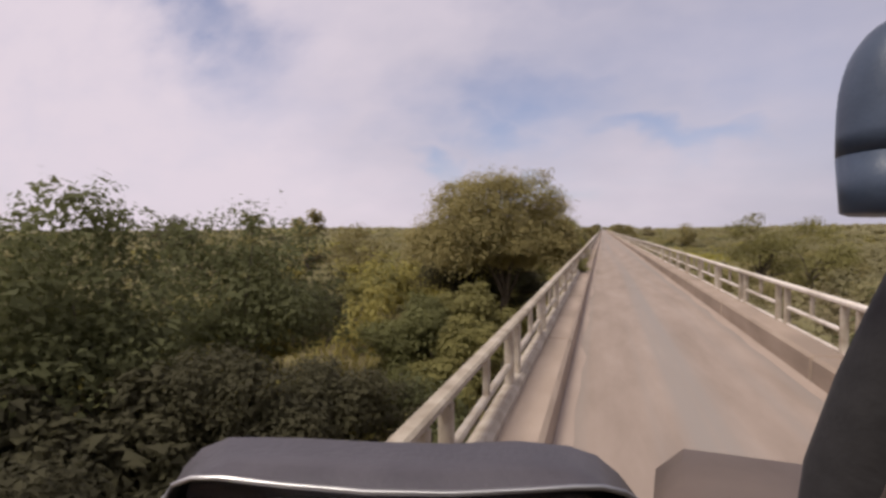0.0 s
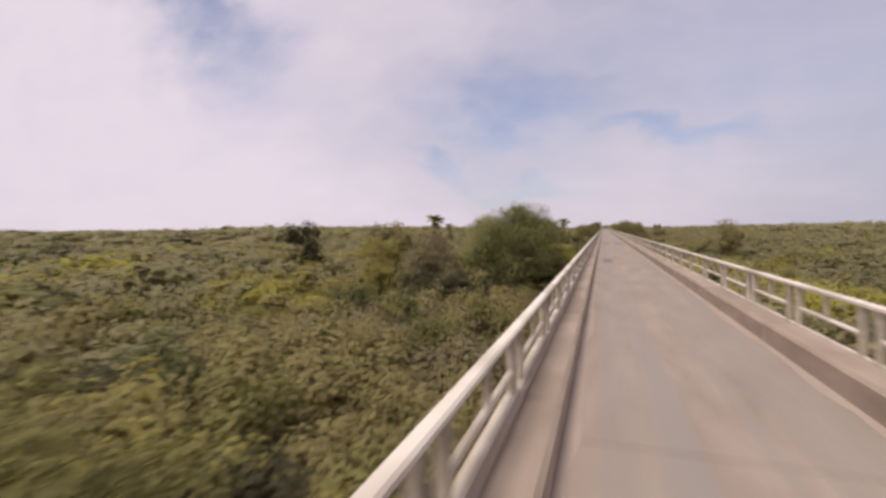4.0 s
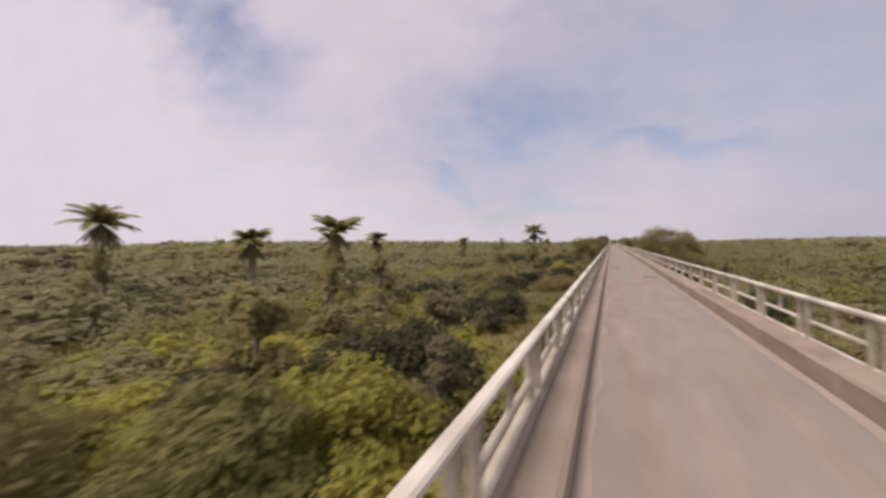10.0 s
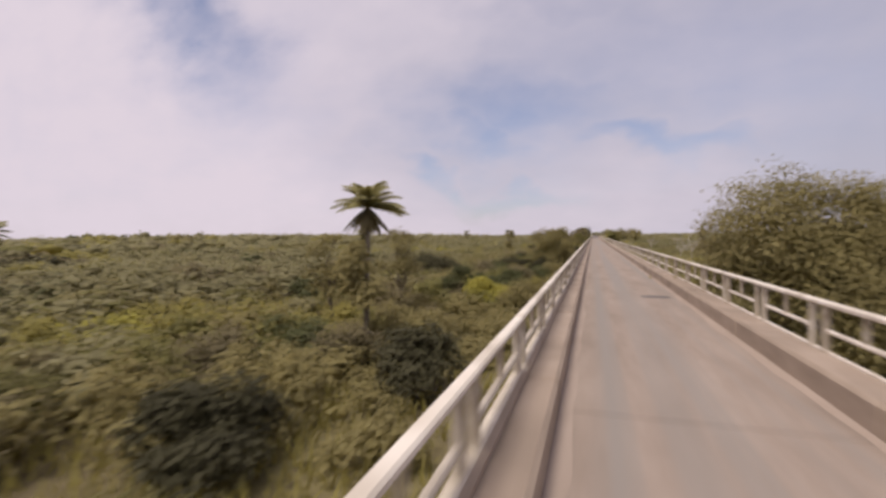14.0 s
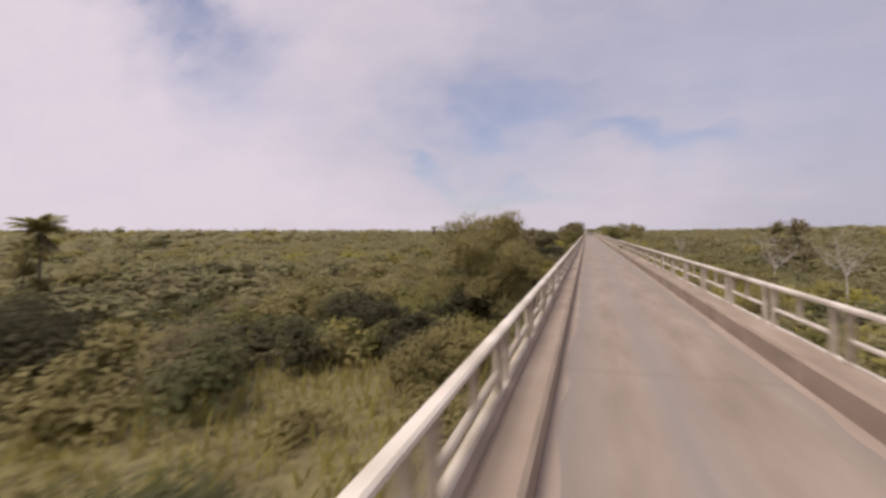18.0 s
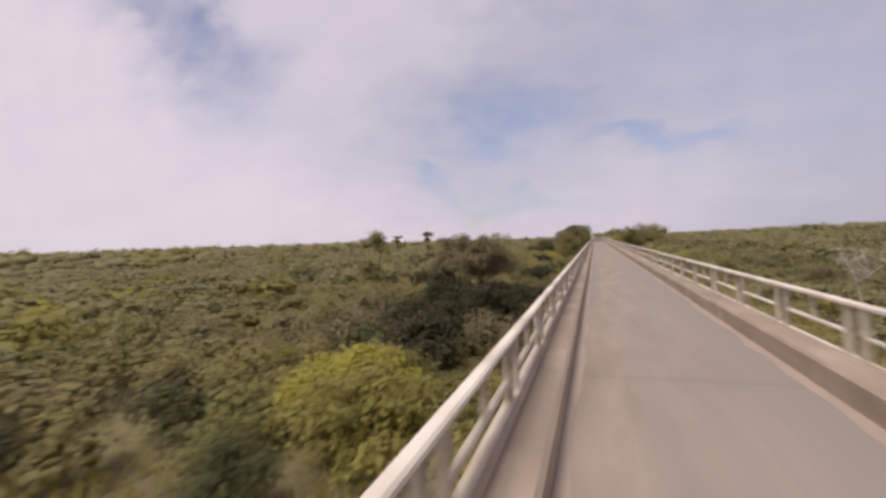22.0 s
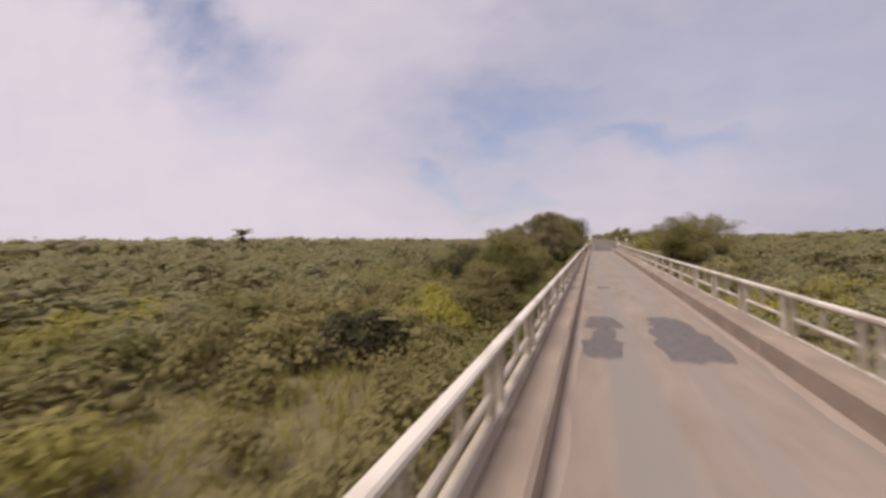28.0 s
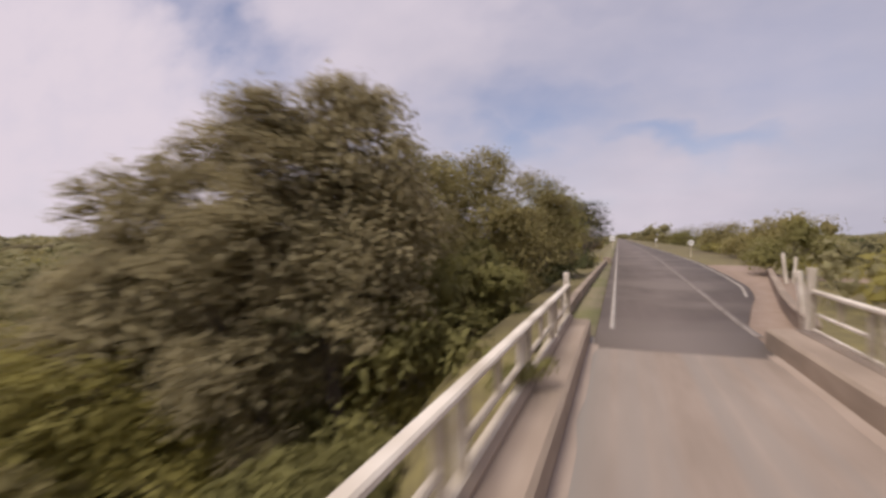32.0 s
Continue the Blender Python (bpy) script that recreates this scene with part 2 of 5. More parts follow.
FADED = material("faded road paint", [(0.35, (0.150, 0.122, 0.106)), (0.6, (0.262, 0.222, 0.196))], scale=5, stretch=(1, 0.4, 1))
LINE = material("worn road paint", [(0.35, (0.240, 0.200, 0.168)), (0.6, (0.464, 0.416, 0.376))], scale=6)
GRASS = material("rough grass", [(0.3, (0.115, 0.092, 0.044)), (0.5, (0.175, 0.144, 0.062)), (0.7, (0.245, 0.206, 0.082))], scale=1.6, detail=10,
                 bump=1.0, bump_scale=9, second=(0.13, 0.10, 0.05), second_scale=0.12)
DUST = material("pale pink road dust", [(0.3, (0.310, 0.240, 0.193)), (0.7, (0.375, 0.296, 0.244))], scale=3, detail=8, stretch=(1, 0.2, 1), bump=0.2)
DIRT = material("pink dirt", [(0.3, (0.257, 0.179, 0.133)), (0.7, (0.343, 0.257, 0.203))], scale=2, bump=0.4)
VERGE = material("worn grass and dirt", [(0.35, (0.19, 0.160, 0.085)), (0.55, (0.235, 0.195, 0.11)), (0.75, (0.30, 0.24, 0.165))], scale=2.4, detail=8, bump=0.5, second=(0.17, 0.16, 0.06), second_scale=0.6)
SIGN_WHITE = material("white sign", [(0.3, (0.74, 0.72, 0.70)), (0.7, (0.82, 0.80, 0.78))], scale=4, rough=0.5)
SIGN_DARK = material("black sign print", [(0.3, (0.03, 0.03, 0.03)), (0.7, (0.05, 0.05, 0.05))], scale=4, rough=0.6)


# ---- mesh tools ----
def part(name, data, mat, parent=None, label="", smooth=False):
    """Links a bmesh or mesh as one object, under its thing if one is given."""
    if isinstance(data, bmesh.types.BMesh):
        me = bpy.data.meshes.new(name)
        data.to_mesh(me)
        data.free()
    else:
        me = data
    if mat and not me.materials:
        for one in mat if isinstance(mat, (list, tuple)) else [mat]:
            me.materials.append(one)
    if smooth:
        me.polygons.foreach_set("use_smooth", [True] * len(me.polygons))
    ob = new(name, me)
    if parent:
        ob.parent = parent
    if label:
        ob["label"] = label
    return ob


def box(bm, x0, x1, y0, y1, z0, z1, bevel=0.0):
    made = bmesh.ops.create_cube(bm, size=1)["verts"]
    bmesh.ops.scale(bm, vec=(x1 - x0, y1 - y0, z1 - z0), verts=made)
    bmesh.ops.translate(bm, vec=((x0 + x1) / 2, (y0 + y1) / 2, (z0 + z1) / 2), verts=made)
    if bevel:
        edges = list({e for vt in made for e in vt.link_edges})
        bmesh.ops.bevel(bm, geom=edges, offset=bevel, segments=1, affect="EDGES")
    return made


def boxed(*a, bevel=0.0):
    bm = bmesh.new()
    box(bm, *a, bevel=bevel)
    return bm


def mesh_from(name, verts, faces, mats=(), mat_index=None):
    """A mesh from arrays; faces: an array (n, 3) or (n, 4), or several of them."""
    me = bpy.data.meshes.new(name)
    groups = faces if isinstance(faces, (list, tuple)) else [faces]
    groups = [g for g in groups if len(g)]
    loops = np.concatenate([g.ravel() for g in groups]).astype(np.int32)
    sizes = np.concatenate([np.full(len(g), g.shape[1]) for g in groups]).astype(np.int32)
    starts = np.concatenate([[0], np.cumsum(sizes)[:-1]]).astype(np.int32)
    me.vertices.add(len(verts))
    me.vertices.foreach_set("co", np.asarray(verts, np.float32).ravel())
    me.loops.add(len(loops))
    me.loops.foreach_set("vertex_index", loops)
    me.polygons.add(len(sizes))
    me.polygons.foreach_set("loop_start", starts)
    for m in mats:
        me.materials.append(m)
    if mat_index is not None:
        me.polygons.foreach_set("material_index", np.asarray(mat_index, np.int32))
    me.update(calc_edges=True)
    me.validate()
    return me


def tube(points, radii, sides=6):
    """Verts and quads of a tapered tube along points."""
    pts = [Vector(p) for p in points]
    verts, quads = [], []
    for i, (p, r) in enumerate(zip(pts, radii)):
        way = (pts[min(i + 1, len(pts) - 1)] - pts[max(i - 1, 0)]).normalized()
        side = way.orthogonal().normalized()
        other = way.cross(side)
        for k in range(sides):
            a = 2 * math.pi * k / sides
            verts.append(p + (side * math.cos(a) + other * math.sin(a)) * r)
        if i:
            for k in range(sides):
                a, b = (i - 1) * sides + k, (i - 1) * sides + (k + 1) % sides
                quads.append((a, b, b + sides, a + sides))
    return np.array(verts), np.array(quads)


def joined(pieces):
    verts, faces, n = [], [], 0
    for v, f in pieces:
        verts.append(v), faces.append(f + n)
        n += len(v)
    return np.concatenate(verts), np.concatenate(faces)


def leaf_cloud(rng, blobs, count, size, hug=0.55):
    """Leaves, three-cornered blades, over the shells of ellipsoids (cx, cy, cz, rx, ry, rz)."""
    blobs = np.asarray(blobs, float)
    weight = (blobs[:, 3] * blobs[:, 4] + blobs[:, 3] * blobs[:, 5]) ** 1.0
    pick = rng.choice(len(blobs), count, p=weight / weight.sum())
    way = rng.normal(size=(count, 3))
    way /= np.linalg.norm(way, axis=1)[:, None]
    way[:, 2] = np.where(way[:, 2] < -0.5, -way[:, 2], way[:, 2])
    lump = 1 + 0.16 * np.sin(way[:, 0] * 7 + pick) * np.cos(way[:, 1] * 6 + 2 * pick) + 0.10 * np.sin(way[:, 2] * 11 + pick * 3)
    r = (hug + (1.05 - hug) * rng.random(count) ** 0.45) * lump
    at = blobs[pick, :3] + way * blobs[pick, 3:] * r[:, None]
    normal = way * 1.15 + rng.normal(size=(count, 3)) * 0.32 + (0, 0, 0.70)
    normal /= np.linalg.norm(normal, axis=1)[:, None]
    along = np.cross(normal, rng.normal(size=(count, 3)))
    along /= np.linalg.norm(along, axis=1)[:, None]
    across = np.cross(normal, along)
    s = size * (0.55 + 0.9 * rng.random(count))[:, None]
    v = np.empty((count, 3, 3))
    v[:, 0] = at - along * s
    v[:, 1] = at + along * s * 0.55 + across * s * 0.62
    v[:, 2] = at + along * s * 0.75 - across * s * 0.50
    return v.reshape(-1, 3), np.arange(count * 3).reshape(-1, 3)


ICO = bmesh.new()
bmesh.ops.create_icosphere(ICO, subdivisions=2, radius=1)
ICO_V = np.array([v.co for v in ICO.verts])
ICO_F = np.array([[v.index for v in f.verts] for f in ICO.faces])
ICO.free()
ICO = bmesh.new()
bmesh.ops.create_icosphere(ICO, subdivisions=1, radius=1)
LOW_V = np.array([v.co for v in ICO.verts])
LOW_F = np.array([[v.index for v in f.verts] for f in ICO.faces])
ICO.free()


def cores(rng, blobs, fill=0.72, low=False):
    """Uneven dark hearts of a crown, as quads with a doubled corner left out: triangles."""
    out = []
    for cx, cy, cz, rx, ry, rz in blobs:
        base_v, base_f = (LOW_V, LOW_F) if low else (ICO_V, ICO_F)
        lump = 1 + 0.24 * rng.normal(size=len(base_v)).clip(-1.3, 1.3)
        out.append((np.array((cx, cy, cz)) + base_v * lump[:, None] * np.array((rx, ry, rz)) * fill, base_f))
    return joined(out)


def clumps(rng, blobs, n=18):
    """Each lump of a crown broken up into the leafy ends of its branches."""
    out = []
    for cx, cy, cz, rx, ry, rz in blobs:
        for _ in range(n):
            way = rng.normal(size=3)
            way /= np.linalg.norm(way)
            way[2] = abs(way[2]) if way[2] < -0.45 else way[2]
            d = rng.uniform(0.50, 0.90)
            s = rng.uniform(0.22, 0.44)
            out.append((cx + way[0] * rx * d, cy + way[1] * ry * d, cz + way[2] * rz * d, rx * s * 1.15, ry * s * 1.15, rz * s * 0.85))
    return out


def crown_mesh(name, rng, blobs, count, size, leaf, hug=0.55, fill=0.72, clumpy=False):
    if clumpy:
        lv, lf = leaf_cloud(rng, clumps(rng, blobs), count, size, 0.15)
        iv, jf = leaf_cloud(rng, blobs, count // 3, size * 1.6, 0.05)
        return mesh_from(name, np.concatenate([lv, iv]), [np.concatenate([lf, jf + len(lv)])], [leaf])
    lv, lf = leaf_cloud(rng, blobs, count, size, hug)
    if fill:
        cv, cf = cores(rng, blobs, fill)
        return mesh_from(name, np.concatenate([lv, cv]), [lf, cf + len(lv)], [leaf])
    return mesh_from(name, lv, [lf], [leaf])


# ---- ground, bridge, road ----
def ground_z(x, y):
    """The plain below the bridge, and the bank that carries the road past its end."""
    z = GROUND + 0.5 * noise.noise((x * 0.04, y * 0.04, 0)) + 0.25 * noise.noise((x * 0.15, y * 0.15, 3))
    a = min(max((y - (END - 9)) / 10.0, 0), 1)
    bank = min(max((x + 7.5) / 5.0, 0), max((27 - x) / 12.0, 0), 1)
    bank = bank * bank * (3 - 2 * bank)
    a = a * a * (3 - 2 * a)
    return z + (-0.18 - z) * a * bank


def make_ground():
    xs = [-3500, -1800, -900, -450, -250, -160] + list(range(-110, -30, 10)) + list(range(-30, 42, 3)) + list(range(50, 120, 10)) + [160, 250, 450, 900, 1800, 3500]
    ys = [-1500, -600, -250, -120] + list(range(-60, 465, 15)) + list(range(466, 500, 2)) + list(range(505, 720, 12)) + [760, 850, 1000, 1300, 1800, 2600, 4200]
    verts = np.array([(x, y, ground_z(x, y)) for y in ys for x in xs])
    n = len(xs)
    quads = np.array([(j * n + i, j * n + i + 1, (j + 1) * n + i + 1, (j + 1) * n + i) for j in range(len(ys) - 1) for i in range(n - 1)])
    ob = part("ground", mesh_from("ground", verts, quads), GRASS, smooth=True)
    tagged(ob, "flat flood plain of rough olive and yellow grass", "ground", kind="structure")


make_ground()


def make_bridge():
    deck = new("bridge_deck")
    tagged(deck, "long one-lane concrete bridge deck, dusty and pale", "bridge", kind="structure")
    span = 20.2
    n = round((END - START) / span)
    step = (END - START) / n
    slab = boxed(KERB_L - 0.02, KERB_R + 0.02, 0, step - 0.025, -0.30, 0)
    first = part("slab", slab, CONCRETE, deck)
    first.location.y = START
    girder = boxed(-0.15, 0.15, 0, step - 0.025, -1.15, -0.31, bevel=0.02)
    beam = part("girder", girder, KERB, deck)
    beam.location = (0.0, START, 0)
    pier = part("pier", boxed(-0.6, 3.0, -0.3, 0.3, GROUND - 1.0, -1.16, bevel=0.05), KERB, deck)
    pier.location = (0.0, START, 0)
    for i in range(n):
        for j, x in enumerate((0.0, 2.3)):
            if i or j:
                o = new("girder", beam.data)
                o.parent, o.location = deck, (x, START + i * step, 0)
        if i:
            o = new("slab", first.data)
            o.parent, o.location = deck, (0, START + i * step, 0)
            o = new("pier", pier.data)
            o.parent, o.location = deck, (0, START + i * step, 0)
    # raised walkways with their kerbs, poured in lengths
    length = BAY * 2
    for side, inner, outer in ((-1, KERB_L, RAIL_L - 0.05), (1, KERB_R, RAIL_R + 0.045)):
        x0, x1 = min(inner, outer), max(inner, outer)
        walkway = new("walkway")
        tagged(walkway, "raised concrete walkway strip with a kerb, beside the road", "walkway", kind="structure", group="bridge walkways")
        bm = boxed(x0, x1, 0, length - 0.012, -0.28, KERB_H, bevel=0.045)
        me = bpy.data.meshes.new("walkway_block")
        bm.to_mesh(me)
        bm.free()
        me.materials.append(WALK)
        me.materials.append(KERB)
        for p in me.polygons:
            if p.normal.x * -side > 0.5:
                p.material_index = 1
        for i in range(int((END - START) / length + 0.01)):
            o = new("walkway_block", me)
            o.parent, o.location = walkway, (0, START + i * length, random.uniform(-0.006, 0.006))


make_bridge()


def make_ledge():
    """The right walkway widens towards the bridge's end."""
    x0, y0, y1 = RAIL_R + 0.047, END - 10.0, END + 0.02
    ring = [(x0, y0), (x0 + 0.02, y0), (x0 + 0.33, y1), (x0, y1)]
    verts = np.array([(x, y, z) for z in (-0.28, KERB_H - 0.006) for x, y in ring])
    quads = np.array([(4, 5, 6, 7), (3, 2, 1, 0), (0, 1, 5, 4), (1, 2, 6, 5), (2, 3, 7, 6), (3, 0, 4, 7)])
    ob = part("walkway_wedge", mesh_from("walkway_wedge", verts, quads), WALK)
    tagged(ob, "concrete wedge that widens the walkway at the bridge's end", "walkway", kind="structure")


make_ledge()


def make_dust():
    """Dust that has gathered along the foot of both kerbs, in drifts of uneven width."""
    rng = np.random.default_rng(31)
    for x, out, wide in ((KERB_L + 0.004, 1, 0.15), (KERB_R - 0.004, -1, 0.13)):
        ys = np.arange(START, END - 0.5, 0.8)
        w = wide * (1 + 0.28 * rng.normal(size=len(ys)).clip(-1.6, 1.6))
        verts, quads = [], []
        for k, (y, a) in enumerate(zip(ys, w)):
            verts += [(x, y, 0.028), (x + out * a * 0.5, y, 0.012), (x + out * a, y, 0.002)]
            if k:
                p, q = 3 * (k - 1), 3 * k
                quads += [(p, p + 1, q + 1, q), (p + 1, p + 2, q + 2, q + 1)]
        ob = part("dust_drift", mesh_from("dust_drift", np.array(verts), np.array(quads)), DUST, smooth=True)
        tagged(ob, "pale pink dust gathered along the foot of the kerb", "dust", kind="structure")


make_dust()


FLARE = 10.0


def flare(y, side):
    """How far the right railing stands out over the last bays."""
    return 0.30 * min(max((y - END + FLARE) / FLARE, 0), 1) if side > 0 else 0.0


def make_railing(xc, side):
    rail = new("railing")
    tagged(rail, "white-painted concrete bridge railing with weathered paint", "railing", group="bridge railings")
    bays = int((END - START) / BAY + 0.01)
    post = part("post", boxed(-0.048, 0.048, -0.034, 0.034, KERB_H - 0.02, RAIL_TOP - 0.072, bevel=0.014), POST, rail)
    small = part("baluster", boxed(-0.028, 0.028, -0.03, 0.03, MID_TOP - 0.012, RAIL_TOP - 0.072, bevel=0.010), POST, rail)
    top = part("top_rail", boxed(-0.056, 0.056, 0, BAY * 4 - 0.012, RAIL_TOP - 0.070, RAIL_TOP, bevel=0.018), PAINT, rail)
    # only the left middle rail gets the shade-toned paint
    mid = part("middle_rail", boxed(-0.036, 0.036, TWIN + 0.08, BAY - TWIN - 0.08, MID_TOP - 0.052, MID_TOP, bevel=0.014), WORN if side < 0 else PAINT, rail)
    # the posts stand in pairs, one on each side of a joint
    pieces = [(post, 1, -TWIN), (post, 1, TWIN), (small, 1, BAY / 2), (top, 4, 0.0), (mid, 1, 0.0)]
    if side < 0:
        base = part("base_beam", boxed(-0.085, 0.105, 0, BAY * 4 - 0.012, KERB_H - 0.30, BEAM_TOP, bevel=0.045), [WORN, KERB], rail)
        # road-facing side in a darker material: shade put into the colour
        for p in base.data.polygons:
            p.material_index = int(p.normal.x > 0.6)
    else:
        # small lip; its white paint puts the walkway's lit edge into the colour
        base = part("edge_lip", boxed(-0.015, 0.042, 0, BAY * 4 - 0.012, KERB_H - 0.03, KERB_H + 0.03, bevel=0.012), PAINT, rail)
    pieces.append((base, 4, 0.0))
    # the first lengths of the left railing have lost their paint
    bare = {}
    for ob in (top, mid, base) if side < 0 else ():
        bare[ob] = ob.data.copy()
        bare[ob].materials.clear()
        # the bare beam keeps the shade tone on its side too
        for m in [POST, KERB] if ob == base else [POST]:
            bare[ob].materials.append(m)
    sound = {ob: ob.data for ob, _, _ in pieces}
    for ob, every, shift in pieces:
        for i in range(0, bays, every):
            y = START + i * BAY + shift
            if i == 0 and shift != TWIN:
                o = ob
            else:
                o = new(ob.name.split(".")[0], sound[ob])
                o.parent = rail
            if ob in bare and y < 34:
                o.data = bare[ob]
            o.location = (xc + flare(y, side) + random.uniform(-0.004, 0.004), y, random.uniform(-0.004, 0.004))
            if side > 0 and y >= END - FLARE and ob in (top, mid, base):
                o.rotation_euler.z = -math.atan2(0.30, FLARE)
    last = new("post", post.data)
    last.parent, last.location = rail, (xc + flare(END, side), END, 0)


make_railing(RAIL_L, -1)
make_railing(RAIL_R, 1)


def make_road():
    """The two-lane asphalt road past the bridge."""
    ys = np.concatenate([[END - 1.0], np.linspace(END + 1, END + 20, 14), np.linspace(END + 24, END + 60, 9), np.linspace(END + 80, 1400, 40)])

    def right(y):
        return float(np.interp(y, (478, 480, 483, 486, 489.5, 495, 509, 530), (2.80, 3.05, 3.80, 4.60, 5.20, 5.60, 6.30, 6.40)))

    def strip(name, x_of, w_of, z, mat, label, y_list=ys):
        verts, quads = [], []
        for i, y in enumerate(y_list):
            for x in (x_of(y), x_of(y) + w_of(y)):
                verts += [(x, y, z), (x, y, z - 0.25)]
            if i:
                a, b = (i - 1) * 4, i * 4
                quads += [(a, a + 2, b + 2, b), (a + 1, a, b, b + 1), (a + 2, a + 3, b + 3, b + 2)]
        ob = part(name, mesh_from(name, np.array(verts, float), np.array(quads)), mat)
        return tagged(ob, label, name.split("_")[0], kind="structure")

    strip("road", lambda y: -0.28, lambda y: right(y) + 0.28, 0.004, ASPHALT, "two-lane worn grey-brown asphalt road")
    strip("trim_edge_line", lambda y: -0.02, lambda y: 0.12, 0.009, LINE, "worn white edge line on the asphalt", ys[1:])
    strip("trim_centre_line", lambda y: 2.82 + 0.85 * min(max((y - 480) / 36.0, 0), 1), lambda y: 0.17, 0.009, FADED, "worn white centre line on the asphalt", ys[1:])
    strip("trim_far_line", lambda y: right(y) - 0.3, lambda y: 0.11, 0.009, LINE, "worn white edge line on the asphalt", ys[6:])
    strip("verge", lambda y: -1.4, lambda y: 1.1, -0.01, VERGE, "dirt verge with sparse grass beside the road", ys[:40])
    strip("verge", lambda y: right(y) + 0.01, lambda y: float(np.interp(y, (478, 482, 490, 505, 530), (1.4, 1.2, 2.2, 3.2, 1.6))), -0.01, DIRT, "pink dirt shoulder beside the road", ys[:17])


make_road()


# ---- patches on the concrete ----
PATCHES = [  # x, y, width, length
    (0.37, 114.7, 0.50, 1.0), (0.42, 113.0, 0.58, 1.9), (0.62, 112.3, 0.4, 0.9), (1.90, 115.3, 0.75, 1.3), (1.98, 113.6, 0.95, 2.6),
    (0.33, 120.7, 0.86, 2.6), (1.75, 121.3, 0.7, 1.6), (2.00, 120.0, 0.8, 1.5),
    (0.35, 175.1, 0.85, 1.6), (0.37, 173.0, 0.66, 0.55), (2.15, 164.7, 0.95, 1.3), (0.33, 192.5, 0.34, 0.55), (1.85, 192.9, 0.68, 0.8),
    (1.98, 208.6, 0.85, 0.6), (0.27, 415.2, 0.80, 1.7), (0.23, 412.5, 0.78, 1.5), (0.25, 413.7, 0.5, 1.3), (1.72, 415.2, 0.85, 2.4), (1.80, 413.2, 1.15, 2.8),
    (0.42, 423.6, 0.50, 0.7), (0.28, 49.6, 0.68, 0.7), (0.34, 85.0, 0.72, 0.8), (0.35, 82.6, 0.66, 1.0), (0.30, 84.0, 0.45, 0.8)]

def make_patch(x, y, w, l, seed):
    rng = np.random.default_rng(seed)
    n = 22
    a = np.linspace(0, 2 * np.pi, n, endpoint=False)
    r = 1 + 0.12 * rng.normal(size=n).clip(-1.5, 1.5)
    sq = 1 / np.maximum(np.abs(np.cos(a)), np.abs(np.sin(a))) ** 0.7
    px, py = x + w / 2 * r * sq * np.cos(a), y + l / 2 * r * sq * np.sin(a)
    verts = np.array([(i, j, 0.004) for i, j in zip(px, py)] + [(x + (i - x) * 0.93, y + (j - y) * 0.96, 0.009) for i, j in zip(px, py)] + [(x, y, 0.010)])
    k = np.arange(n)
    quads = np.stack([k, (k + 1) % n, n + (k + 1) % n, n + k], 1)
    tris = np.stack([n + k, n + (k + 1) % n, np.full(n, 2 * n)], 1)
    ob = part("road_patch", mesh_from("road_patch", verts, [quads, tris]), PATCH)
    tagged(ob, "dark tar repair patch on the concrete deck", "road patch", group="tar patches on the bridge", kind="structure")


for i, (x, y, w, l) in enumerate(PATCHES):
    make_patch(x, y, w, l, i)


# ---- trees and shrubs ----
def blob_set(rng, width, height, base, n, flat=0.75):
    """Overlapping ellipsoids that make a crown of that width from base up to height."""
    out = []
    for i in range(n):
        a, d = rng.uniform(0, 2 * math.pi), width * 0.5 * math.sqrt(rng.uniform(0, 0.60))
        r = width * rng.uniform(0.16, 0.30)
        rz = min(r * flat, (height - base) * 0.40)
        top = height - (d / (width * 0.5)) ** 2 * (height - base) * 0.42 - rng.uniform(0, 0.14) * (height - base)
        z = rng.uniform(base + rz * 0.8, max(top - rz, base + rz * 0.85))
        out.append((d * math.cos(a), d * math.sin(a), z, r, r * rng.uniform(0.85, 1.15), rz))
    # two or three heads of uneven height
    for k, drop in enumerate((0.0, 0.06, 0.12) if n > 4 else (0.0, 0.1)):
        a, r = rng.uniform(0, 2 * math.pi), width * rng.uniform(0.18, 0.25)
        rz = min(r * 0.9, (height - base) * 0.35)
        d = width * (0.10 + 0.10 * k)
        out.append((d * math.cos(a), d * math.sin(a), height - rz - drop * (height - base), r, r, rz))
    return out


def wood_mesh(name, rng, blobs, height, trunk, sides=6):
    """A tapered trunk with limbs that reach into the crown's lumps."""
    pieces = []
    lean = rng.uniform(-0.06, 0.06, 2) * height
    fork = height * 0.38
    pieces.append(tube([(0, 0, -0.6), (0, 0, 0.15), (lean[0] * 0.5, lean[1] * 0.5, fork * 0.6), (lean[0], lean[1], fork)],
                       [trunk * 1.5, trunk * 1.1, trunk * 0.85, trunk * 0.7], sides))
    for cx, cy, cz, rx, ry, rz in blobs[:9]:
        start = Vector((lean[0], lean[1], fork * rng.uniform(0.6, 1.0)))
        end = Vector((cx, cy, cz + rz * 0.4))
        mid = start.lerp(end, 0.5) + Vector((rng.normal(), rng.normal(), rng.uniform(0, 1.5))) * 0.12 * height * 0.3
        pieces.append(tube([start, mid, end], [trunk * 0.5, trunk * 0.3, trunk * 0.1], 5))
        for _ in range(2):
            tip = end + Vector(rng.normal(size=3)).normalized() * rx * 0.8
            pieces.append(tube([mid.lerp(end, rng.uniform(0.2, 0.9)), tip], [trunk * 0.16, trunk * 0.04], 4))
    v, f = joined(pieces)
    return mesh_from(name, v, f, [BARK])


